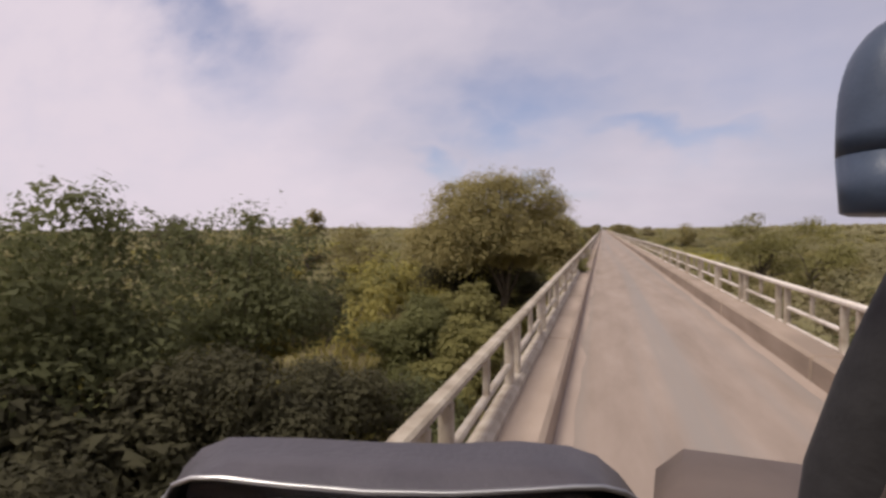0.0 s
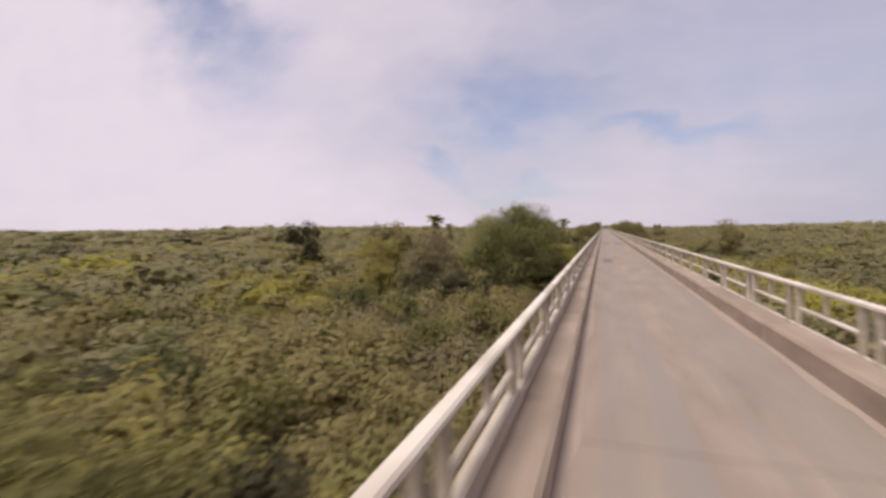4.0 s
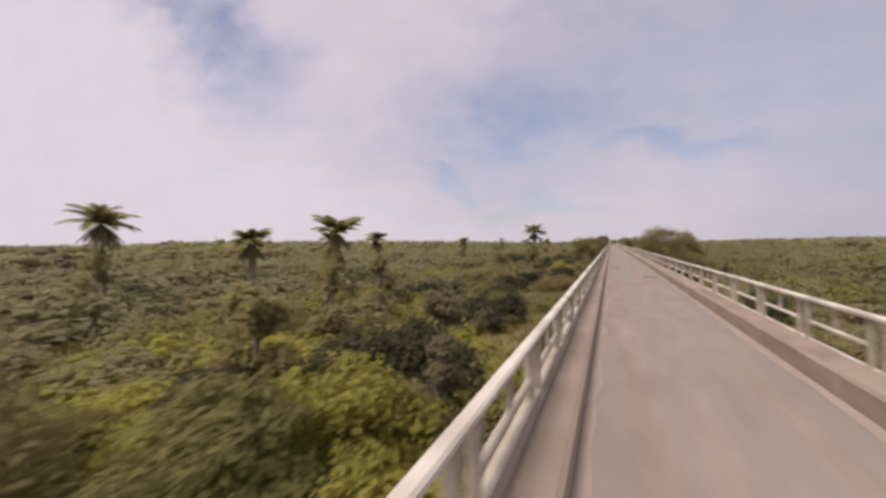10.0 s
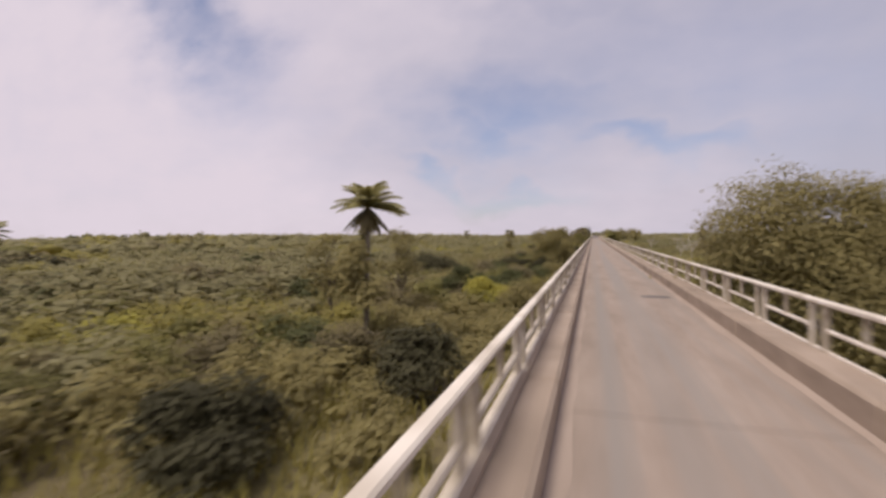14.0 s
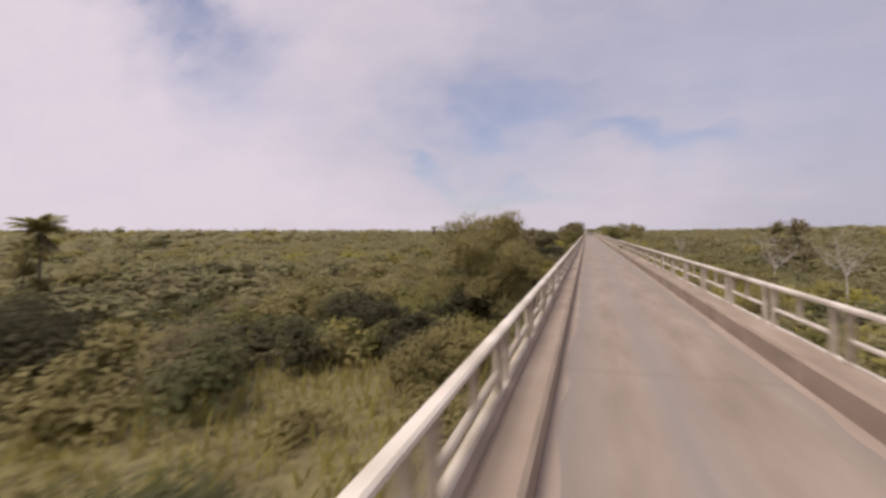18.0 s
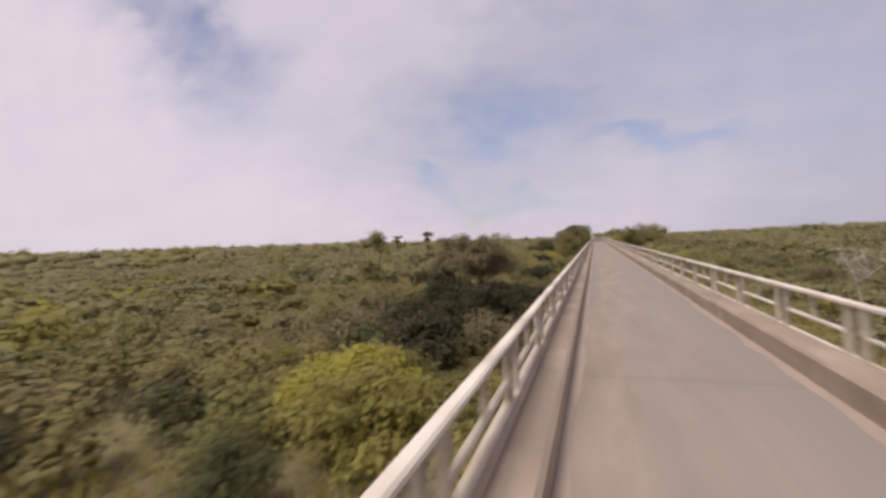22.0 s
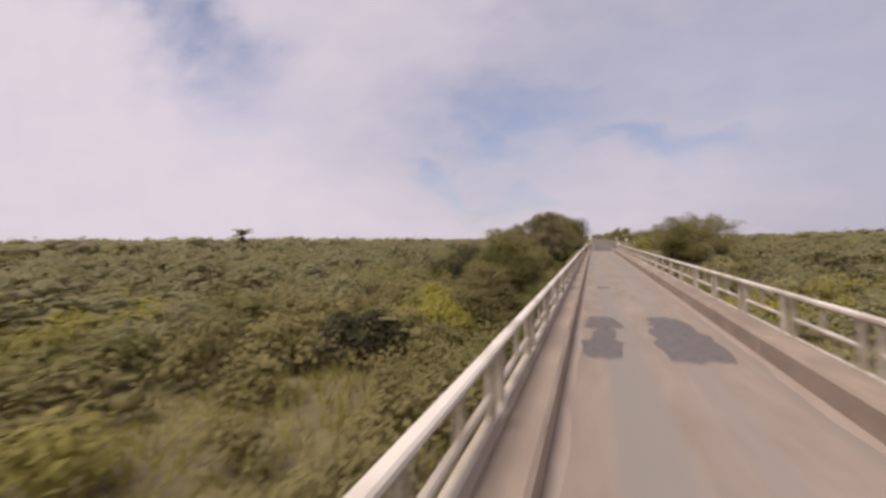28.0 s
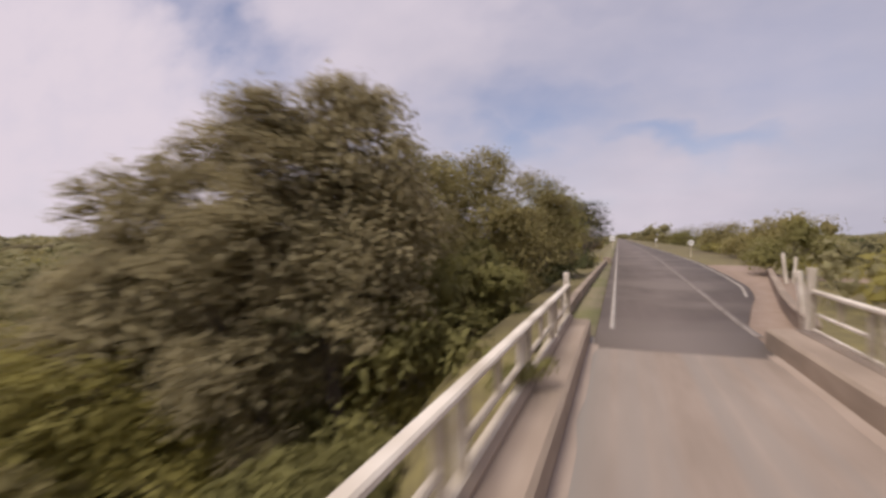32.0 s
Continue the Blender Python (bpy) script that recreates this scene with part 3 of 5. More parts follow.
def make_tree(x, y, top, width, leaf="olive", base=-3.5, lumps=12, leaves=3600, size=0.17, hug=0.55, fill=0.7, seed=0, label="", flat=0.75, kind="tree", deep=1.0, clumpy=False, extra=()):
    rng = np.random.default_rng(1000 + seed)
    z0 = ground_z(x, y)
    h, b = max(top - z0, 1.2), max(base - z0, -0.2)
    blobs = [(bx, by * deep, bz, rx, ry * min(1, deep + 0.15), rz) for bx, by, bz, rx, ry, rz in blob_set(rng, width, h, b, lumps, flat)]
    blobs += [(bx, by, h + bz, rx, ry, rz) for bx, by, bz, rx, ry, rz in extra]
    tree = new(kind)
    tree.location = (x, y, z0)
    part("trunk", wood_mesh("trunk", rng, blobs, h, 0.022 * h ** 1.1 * 0.6 + 0.04), None, tree)
    part("crown", crown_mesh("crown", rng, blobs, leaves, size, LEAF[leaf], hug, fill, clumpy), None, tree)
    tagged(tree, label or "broad leafy tree with an uneven olive-green crown", kind, group="trees beside the bridge")
    return tree


def make_palm(x, y, top, spread, seed, fronds=38):
    rng = np.random.default_rng(500 + seed)
    z0 = ground_z(x, y)
    spread *= 1.1
    h = top - z0 - spread * 0.36
    palm = new("palm_tree")
    palm.location = (x, y, z0)
    lean = rng.uniform(-0.4, 0.4, 2)
    pts = [(lean[0] * k * k, lean[1] * k * k, h * k - (0.5 if k == 0 else 0)) for k in np.linspace(0, 1, 7)]
    v, f = tube(pts, [0.19, 0.15, 0.14, 0.13, 0.13, 0.14, 0.16], 8)
    part("trunk", mesh_from("trunk", v, f, [TWIG]), None, palm)
    head = Vector(pts[-1])
    for i in range(fronds):
        a = i * 2.399 + rng.uniform(-0.2, 0.2)
        hang = i >= fronds - 13
        rise = rng.uniform(-1.15, -0.5) if hang else rng.uniform(0.15, 1.5)
        ln = spread * (rng.uniform(0.26, 0.36) if hang else rng.uniform(0.42, 0.58))
        rib, verts, faces = [], [], []
        for k in np.linspace(0, 1, 9):
            out = ln * k * math.cos(rise * (1 - 0.5 * k))
            rib.append(head + Vector((math.cos(a) * out, math.sin(a) * out, ln * k * math.sin(rise) - 0.42 * ln * k ** 2.6)))
        rv, rf = tube(rib, np.linspace(0.025, 0.006, 9), 4)
        side = Vector((-math.sin(a), math.cos(a), 0))
        n = 0
        for k in np.linspace(0.10, 0.98, 26):
            j = min(int(k * 8), 7)
            p = rib[j].lerp(rib[j + 1], k * 8 - j)
            way = (rib[j + 1] - rib[j]).normalized()
            w = ln * 0.30 * math.sin(math.pi * min(k * 0.9 + 0.12, 1)) ** 0.6
            for sg in (-1, 1):
                tip = p + (side * sg * 0.8 + way * 0.6) * w + Vector((0, 0, -0.35 * w + rng.uniform(-0.1, 0.1) * w))
                verts += [p - way * 0.09, p + way * 0.09, tip]
                faces.append((n, n + 1, n + 2))
                n += 3
        me = mesh_from("frond", np.concatenate([rv, np.array(verts)]), [rf, np.array(faces) + len(rv)], [LEAF["dry" if hang else "palm"]])
        part("frond", me, None, palm)
    tagged(palm, "slender palm tree with drooping feathery fronds", "palm tree", group="palms on the plain")


TREES = [  # x, y, top, width, leaf, base, lumps, leaves, seed, label
    (-5.4, 26.0, 5.5, 9.0, "olive", -0.8, 26, 20000, 1, "large rounded tree with dusty olive leaves close to the railing"),
    (-8.9, 31.4, 4.0, 6.5, "dark", -4.4, 13, 5000, 108, "dark leafy tree behind a large olive one"),
    (-6.2, 31.8, 0.8, 5.4, "dark", -4.8, 10, 3600, 109, "bush-like tree coloured dark as a shaded gap beside the bridge"),
    (-8.4, 40.5, 3.5, 6.0, "deep", -4.0, 11, 4200, 2, "dark rounded tree beside the bridge"),
    (-12.6, 52.5, 2.6, 5.6, "green", -4.8, 11, 4200, 3, "small green flat-topped tree on the plain"),
    (-15.5, 48.5, 3.0, 9.0, "yellow", -4.6, 15, 5600, 22, "wide low tree with yellow-green leaves"),
    (-13.0, 7.5, 3.5, 7.4, "deep", -4.5, 18, 7000, 23, "dense dark green tree below the bridge"),
    (-14.0, 15.0, 3.3, 9.0, "deep", -4.6, 18, 7500, 24, "dense dark green tree on the plain"),
    # low bushes in "dark" near the bridge: leaf colour stands in for shade
    (-8.5, 9.0, -0.6, 5.0, "dark", -4.8, 10, 3600, 25, "bush-like tree with shade put into its dark colour"),
    (-8.0, 4.5, -1.2, 5.0, "dark", -4.8, 10, 3600, 26, "bush-like tree with shade put into its dark colour"),
    (-22.0, 39.6, 2.8, 7.0, "olive", -4.0, 11, 3000, 27, "olive tree on the plain behind shrubs"),
    (-45.0, 39.5, 3.8, 6.0, "dark", -4.0, 9, 1800, 28, "small dark tree far out on the plain"),
    (-32.0, 46.2, 4.6, 4.5, "olive", -3.0, 9, 1800, 29, "small olive tree far out on the plain"),
    (-11.8, 104.0, 3.5, 8.0, "green", -4.2, 18, 7500, 4, "large leafy green tree close to the railing"),
    (-13.0, 110.0, 2.6, 7.0, "green", -4.4, 14, 5200, 81, "leafy green tree behind a larger one"),
    (-7.4, 98.8, 4.7, 9.2, "mid", -4.4, 20, 11000, 30, "tall leafy green tree close to the railing"),
    (-5.6, 104.4, -1.0, 5.0, "dark", -4.8, 10, 3600, 89, "bush-like tree coloured dark as a shaded gap below the bridge"),
    (-8.0, 113.6, -0.6, 5.0, "dark", -4.8, 10, 3600, 96, "bush-like tree coloured dark as a shaded gap below the bridge"),
    (-9.6, 113.4, 0.6, 5.2, "dark", -4.8, 10, 3600, 97, "bush-like tree coloured dark as a shaded gap below the bridge"),
    (-42.0, 111.0, 3.5, 7.0, "dark", -4.0, 9, 1800, 31, "small dark tree far out on the plain"),
    (-26.0, 108.6, 3.2, 8.0, "olive", -4.0, 11, 3000, 32, "olive tree on the plain behind shrubs"),
    (-17.0, 99.5, 1.8, 7.0, "dry", -4.6, 11, 3800, 33, "tangled grey-brown thorn tree on the plain"),
    (-20.0, 92.5, 1.5, 6.0, "yellow", -4.6, 10, 3200, 34, "low tree with yellow-green leaves on the plain"),
    (-11.5, 126.0, 3.4, 9.5, "lime", -4.6, 24, 9500, 5, "wide tree with yellow-green leaves"),
    (-11.0, 129.6, 4.1, 6.0, "yellow", -3.6, 16, 5600, 35, "yellow-green tree that tops a lower one"),
    (-15.5, 121.0, 3.3, 9.5, "lime", -4.6, 20, 8000, 36, "wide low tree with yellow-green leaves"),
    (-40.0, 133.2, 3.2, 10.0, "dark", -4.0, 11, 2200, 37, "dark tree far out on the plain"),
    (-19.5, 137.0, 5.0, 8.0, "olive", -4.0, 18, 5600, 6, "wide olive-green tree on the plain"),
    (-15.3, 139.4, 4.1, 7.6, "olive", -4.4, 14, 4600, 86, "wide olive-green tree on the plain"),
    (-9.0, 155.6, -1.5, 5.6, "dark", -4.8, 10, 3600, 103, "bush-like tree coloured dark as a shaded gap below the bridge"),
    (-10.4, 153.0, -1.3, 5.6, "dark", -4.8, 10, 3600, 104, "bush-like tree coloured dark as a shaded gap below the bridge"),
    (-7.0, 211.4, -1.6, 5.4, "dark", -4.8, 10, 3600, 105, "bush-like tree coloured dark as a shaded gap below the bridge"),
    (-7.2, 300.4, -1.6, 5.2, "dark", -4.8, 10, 3600, 106, "bush-like tree coloured dark as a shaded gap below the bridge"),
    (-9.6, 299.4, -1.2, 5.2, "deep", -4.8, 10, 3600, 107, "deep green bush-like tree below the bridge"),
    (-7.6, 153.6, -1.7, 5.0, "dark", -4.8, 10, 3600, 87, "bush-like tree coloured dark as a shaded gap below the bridge"),
    (-21.5, 140.0, 4.2, 7.0, "olive", -4.0, 15, 4200, 38, "wide olive-green tree on the plain"),
    (-5.6, 149.5, 0.6, 2.6, "dry", -4.6, 7, 1800, 39, "thin dark twiggy bush-like tree beside the railing"),
    (-9.4, 244.0, -1.4, 5.4, "deep", -4.8, 10, 3600, 98, "deep green bush-like tree below the bridge"),
    (-13.0, 241.0, -0.9, 5.4, "deep", -4.8, 10, 3600, 99, "deep green bush-like tree below the bridge"),
    (-20.0, 224.6, 2.5, 4.4, "olive", -3.6, 8, 1800, 40, "small olive tree behind the palm"),
    (-16.0, 229.0, 2.9, 4.4, "olive", -3.6, 8, 1800, 41, "small olive tree behind the palm"),
    (6.9, 211.5, 4.5, 8.6, "olive", -4.4, 24, 16000, 7, "wide rounded tree close beyond the railing"),
    (11.0, 215.0, 3.8, 6.5, "olive", -4.4, 16, 8500, 42, "wide rounded tree beyond the railing"),
    (-5.7, 284.2, 3.7, 6.6, "olive", -4.6, 14, 4600, 8, "thin twiggy olive tree beside the railing"),
    (-6.2, 291.6, 2.6, 4.6, "olive", -4.4, 12, 4200, 82, "thin twiggy olive tree beside the railing"),
    (-9.5, 7.2, -0.9, 5.0, "dark", -4.8, 10, 3600, 83, "bush-like tree with shade put into its dark colour"),
    (-7.0, 11.0, -1.4, 4.6, "dark", -4.8, 10, 3600, 84, "bush-like tree with shade put into its dark colour"),
    (-11.5, 5.0, -0.4, 5.0, "dark", -4.8, 10, 3600, 85, "bush-like tree with shade put into its dark colour"),
    # shade under the twiggy trees, put into the leaf colour of two bushes
    (-6.2, 288.4, -1.5, 5.0, "dark", -4.8, 10, 3600, 110, "bush-like tree coloured dark as the shade under a twiggy one"),
    (-7.8, 285.6, -1.7, 5.4, "dark", -4.8, 10, 3600, 111, "bush-like tree coloured dark as the shade under a twiggy one"),
    (-7.2, 288.0, 3.5, 5.6, "olive", -4.4, 13, 4200, 43, "thin twiggy olive tree beside the railing"),
    (-11.0, 472.6, 0.6, 6.5, "yellow", -4.8, 13, 5200, 70, "dense yellow-green bush-like tree below the bridge"),
    (-14.0, 476.5, 1.5, 7.5, "grey", -4.8, 13, 5200, 71, "dense grey-olive bush-like tree at the bank"),
    (-5.0, 478.6, -0.6, 3.6, "yellow", -4.8, 9, 3600, 72, "bright green bush against the bank"),
    (-5.2, 473.8, -1.4, 4.4, "green", -4.8, 10, 4000, 73, "bright green bush below the bridge"),
    (-9.3, 301.2, 3.2, 4.6, "green", -4.4, 9, 3200, 9, "small leafy green tree on the plain"),
    (-30.0, 371.0, 4.2, 5.0, "olive", -4.0, 9, 1800, 44, "small olive tree far out on the plain"),
    (-14.0, 381.6, 3.4, 6.5, "olive", -4.4, 11, 3000, 45, "rounded olive tree on the plain"),
    (-8.8, 347.0, 2.5, 4.4, "dry", -1.4, 9, 3200, 10, "low twiggy grey-brown tree"),
    (-11.8, 350.0, 2.8, 5.0, "dry", -1.2, 10, 3400, 11, "low twiggy grey-brown tree"),
    (-6.8, 347.6, -1.3, 5.0, "dark", -4.8, 10, 3600, 90, "bush-like tree coloured dark as a shaded gap beside the bridge"),
    (-7.9, 345.4, -1.0, 5.5, "dark", -4.8, 10, 3600, 101, "bush-like tree coloured dark as a shaded gap beside the bridge"),
    (-12.0, 347.6, -0.3, 6.0, "dark", -4.8, 10, 3600, 102, "bush-like tree coloured dark as a shaded gap beside the bridge"),
    (-10.2, 345.6, -0.9, 5.0, "dark", -4.8, 10, 3600, 91, "bush-like tree coloured dark as a shaded gap beside the bridge"),
    (-5.8, 351.5, -2.0, 4.4, "dark", -4.8, 10, 3600, 92, "bush-like tree coloured dark as a shaded gap beside the bridge"),
    (-9.0, 333.5, -1.6, 4.4, "dark", -4.8, 10, 3600, 93, "bush-like tree coloured dark as a shaded gap beside the bridge"),
    (-7.0, 342.5, -0.6, 4.5, "dark", -4.8, 10, 3600, 46, "bush-like tree coloured dark as a shaded gap beside the bridge"),
    (-5.9, 441.2, 2.9, 6.6, "green", -4.8, 15, 7000, 12, "dense leafy bush-like tree beside the railing"),
    (-7.8, 444.8, 3.2, 6.0, "olive", -4.6, 13, 5000, 47, "dense leafy bush-like tree beside the railing"),
    (-8.2, 437.0, 0.6, 6.0, "olive", -4.8, 12, 5000, 48, "dense leafy bush-like tree below the bridge"),
    (-16.0, 461.5, 2.0, 9.0, "dark", -4.6, 14, 5000, 49, "dense dark tree below the bridge"),
    (-8.2, 470.4, -1.0, 4.6, "olive", -4.8, 10, 4000, 94, "dense olive bush-like tree below the bridge"),
    (-12.6, 471.0, 0.0, 6.0, "grey", -4.8, 10, 4000, 95, "dense grey-olive bush-like tree below the bridge"),
    (-20.0, 475.4, 1.9, 9.0, "olive", -4.6, 13, 4200, 50, "dense olive tree on the plain"),
    (-9.2, 464.2, -0.2, 6.0, "olive", -4.8, 13, 5200, 51, "dense olive bush-like tree below the bridge"),
    (-8.2, 476.2, 6.0, 5.2, "grey", -3.8, 22, 8500, 13, "tall tree with hanging grey-olive leaves at the bridge's end"),
    (-6.3, 477.2, 6.4, 4.4, "grey", -2.0, 20, 6600, 54, "tall tree with hanging grey-olive leaves at the bridge's end"),
    (-11.3, 475.8, 4.5, 4.6, "grey", -4.0, 18, 6000, 55, "spreading grey-olive tree at the bridge's end"),
    (-7.2, 482.2, 5.8, 6.0, "olive", -3.0, 22, 7400, 56, "dense roadside tree at the bridge's end"),
    (-5.9, 488.7, 6.6, 6.6, "olive", -1.2, 22, 7400, 14, "dense roadside tree with a tall crown"),
    (-4.3, 482.6, 2.0, 4.2, "green", -2.8, 10, 4200, 57, "green roadside bush at the bank"),
    (-5.0, 496.0, 6.4, 6.4, "olive", -0.5, 18, 4200, 15, "olive roadside tree with a dense crown"),
    (-5.2, 506.0, 6.6, 7.0, "green", 0.2, 18, 3600, 16, "green spreading tree over the road's verge"),
    (-5.2, 520.0, 7.0, 8.0, "dark", 0.4, 11, 3200, 58, "dark spreading tree over the road's verge"),
    (-4.6, 542.0, 8.0, 9.5, "dark", 2.0, 11, 3000, 59, "dark flat-topped tree that overhangs the road"),
    (10.5, 475.5, 4.8, 6.5, "green", -4.4, 13, 4600, 17, "broad green tree beyond the railing"),
    (16.5, 481.5, 5.4, 8.5, "olive", -4.4, 14, 4600, 18, "broad olive tree beyond the railing"),
    (15.5, 492.0, 6.2, 8.0, "green", -2.5, 14, 4200, 60, "broad green tree on the bank"),
    (23.0, 505.0, 6.4, 10.0, "olive", -3.0, 13, 3600, 61, "broad olive tree by the road"),
    (30.0, 565.0, 7.0, 13.0, "olive", -3.0, 13, 2600, 62, "broad olive tree by the road"),
    (13.5, 522.0, 4.0, 7.0, "olive", -1.0, 11, 2800, 74, "olive roadside tree on the bank"),
    (15.0, 545.0, 4.6, 9.0, "olive", -1.0, 11, 2800, 75, "olive roadside tree on the bank"),
    (17.0, 590.0, 5.0, 12.0, "green", -1.0, 11, 2600, 76, "green roadside tree on the bank"),
    (14.0, 640.0, 4.0, 12.0, "olive", -1.0, 11, 2200, 77, "olive roadside tree on the bank"),
    (13.0, 700.0, 4.4, 14.0, "dark", -1.0, 11, 2000, 78, "dark roadside tree far along the road"),
    (-8.0, 600.0, 6.5, 12.0, "dark", -1.0, 11, 2200, 79, "dark roadside tree far along the road"),
    (-9.0, 660.0, 6.5, 14.0, "dark", -1.0, 11, 2000, 80, "dark roadside tree far along the road"),
    (14.0, 50.5, 3.6, 6.5, "green", -4.2, 11, 3200, 19, "rounded green tree beyond the railing"),
    (18.5, 51.3, 3.2, 6.0, "green", -4.2, 10, 2800, 20, "rounded green tree beyond the railing"),
    (30.0, 339.0, 3.6, 6.0, "dry", -4.2, 9, 1800, 63, "bare twiggy tree beyond the railing"),
    (26.0, 321.0, 3.5, 4.5, "dry", -4.2, 8, 1600, 64, "bare twiggy tree beyond the railing"),
    (25.0, 172.0, 4.0, 10.0, "olive", -4.2, 11, 2600, 65, "wide olive tree beyond the railing"),
    # dark bushes from here on: their colour stands in for shaded hollows
    (-9.2, 354.5, -2, 5.5, "dark", -4.8, 10, 3600, 400, "bush-like tree coloured dark in place of a shaded hollow"),
    (-7, 356, -2.2, 5, "dark", -4.8, 10, 3600, 401, "bush-like tree coloured dark in place of a shaded hollow"),
    (-11, 338.5, -1.2, 5.5, "dark", -4.8, 10, 3600, 402, "bush-like tree coloured dark in place of a shaded hollow"),
    (-9.5, 304.5, -0.8, 5.5, "dark", -4.8, 10, 3600, 403, "bush-like tree coloured dark in place of a shaded hollow"),
    (-12, 307.5, -0.4, 6, "deep", -4.8, 10, 3600, 404, "bush-like tree in deep green in place of a shaded hollow"),
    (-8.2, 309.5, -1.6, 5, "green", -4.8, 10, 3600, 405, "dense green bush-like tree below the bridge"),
    (-24, 263, -0.6, 8, "dark", -4.8, 10, 3600, 406, "bush-like tree coloured dark in place of a shaded hollow"),
    (-27.5, 266, -0.6, 7, "dark", -4.8, 10, 3600, 407, "bush-like tree coloured dark in place of a shaded hollow"),
    (-11.7, 191, -1.8, 5.5, "dark", -4.8, 10, 3600, 408, "bush-like tree coloured dark in place of a shaded hollow"),
    (-10.5, 202.5, -1.9, 5, "dark", -4.8, 10, 3600, 409, "bush-like tree coloured dark in place of a shaded hollow"),
    (-18, 179, -1.6, 5.5, "dark", -4.8, 10, 3600, 410, "bush-like tree coloured dark in place of a shaded hollow"),
    (-10.5, 171, -2, 5, "dark", -4.8, 10, 3600, 411, "bush-like tree coloured dark in place of a shaded hollow"),
    (-8.4, 174.5, -2.2, 4.6, "dark", -4.8, 10, 3600, 412, "bush-like tree coloured dark in place of a shaded hollow"),
    (-8, 383, -2, 5, "dark", -4.8, 10, 3600, 413, "bush-like tree coloured dark in place of a shaded hollow"),
    (-21, 368.5, -1.2, 6, "dark", -4.8, 10, 3600, 414, "bush-like tree coloured dark in place of a shaded hollow"),
    (-9, 376.3, -2, 5, "dark", -4.8, 10, 3600, 415, "bush-like tree coloured dark in place of a shaded hollow"),
    (-12.8, 428, -1.8, 5.5, "dark", -4.8, 10, 3600, 416, "bush-like tree coloured dark in place of a shaded hollow"),
    (-10.5, 459.5, -1.4, 5, "dark", -4.8, 10, 3600, 417, "bush-like tree coloured dark in place of a shaded hollow"),
    (-8.8, 274.5, -2.2, 4.8, "dark", -4.8, 10, 3600, 418, "bush-like tree coloured dark in place of a shaded hollow"),
    (-8, 29.5, -1, 5, "dark", -4.8, 10, 3600, 419, "bush-like tree coloured dark in place of a shaded hollow"),
    (-7.5, 122, 0.3, 6, "yellow", -4.8, 10, 3600, 420, "dense yellow-green bush-like tree below the bridge"),
    (-6.8, 127.5, 0.2, 5.5, "lime", -4.8, 10, 3600, 421, "dense yellow-green bush-like tree below the bridge"),
    (-9.5, 118.5, 0.6, 6, "lime", -4.8, 10, 3600, 422, "dense yellow-green bush-like tree below the bridge"),
    (-13, 118, 0.6, 6.5, "dark", -4.8, 10, 3600, 423, "bush-like tree coloured dark in place of a shaded hollow"),
    (-12.5, 48.5, 0.5, 6, "lime", -4.8, 10, 3600, 424, "dense yellow-green bush-like tree below the bridge"),
    (-8.5, 50.8, -1.4, 4.6, "dark", -4.8, 10, 3600, 440, "bush-like tree coloured dark in place of a shaded hollow"),
    (-8.2, 57, -0.4, 6, "green", -4.8, 10, 3600, 425, "dense green bush-like tree below the bridge"),
    (-5.3, 446.8, 1.5, 5.4, "olive", -4.8, 13, 5000, 426, "dense olive bush-like tree beside the railing"),
    (-9.5, 288.5, 3.6, 6.5, "olive", -4.4, 14, 4600, 427, "thin twiggy olive tree beside the railing"),
    (-7, 146.5, -1, 5.5, "lime", -4.8, 10, 3600, 450, "dense bright yellow-green bush-like tree below the bridge"),
    (-9.5, 143.5, -1, 6, "green", -4.8, 10, 3600, 451, "dense green bush-like tree below the bridge"),
    (-13, 438, -1.2, 7, "lime", -4.8, 10, 3600, 452, "dense bright yellow-green bush-like tree below the bridge"),
    (-10.5, 433, -1.6, 6, "lime", -4.8, 10, 3600, 453, "dense bright yellow-green bush-like tree below the bridge"),
    (-20, 390, -0.6, 8, "lime", -4.8, 10, 3600, 454, "dense bright yellow-green bush-like tree below the bridge"),
    (-16, 386, -1, 7, "lime", -4.8, 10, 3600, 455, "dense bright yellow-green bush-like tree below the bridge"),
    (-7.6, 324.5, -1.9, 5.5, "yellow", -4.8, 10, 3600, 456, "dense yellow-green bush-like tree below the bridge"),
    (-9.5, 327, -1.8, 5.5, "lime", -4.8, 10, 3600, 457, "dense bright yellow-green bush-like tree below the bridge"),
    (-9.8, 236.5, -1.8, 5.5, "lime", -4.8, 10, 3600, 458, "dense bright yellow-green bush-like tree below the bridge"),
    (-11.5, 146, -1.6, 4, "dark", -4.8, 10, 3600, 470, "bush-like tree coloured dark in place of a shaded hollow"),
    (-9.6, 95.6, 2.7, 6.0, "mid", -4.6, 14, 5200, 471, "leafy green tree beside a taller one"),
    (-5.5, 20.5, -0.3, 4.6, "green", -4.8, 12, 5000, 474, "dense green bush-like tree under a larger one"),
    (-4.9, 17.2, -1.2, 3.6, "green", -4.8, 10, 3600, 475, "dense green bush-like tree below the railing"),
    (-7.6, 18.6, -0.6, 5.0, "mid", -4.8, 12, 4600, 476, "dense mid-green bush-like tree on the plain"),
    (-9.0, 130.6, 3.2, 5.0, "olive", -4.6, 15, 5200, 477, "dusty olive tree beside yellow-green ones"),
    (-13.2, 88.2, -1.2, 6.0, "dark", -4.8, 10, 3600, 478, "bush-like tree coloured dark in place of a shaded hollow"),
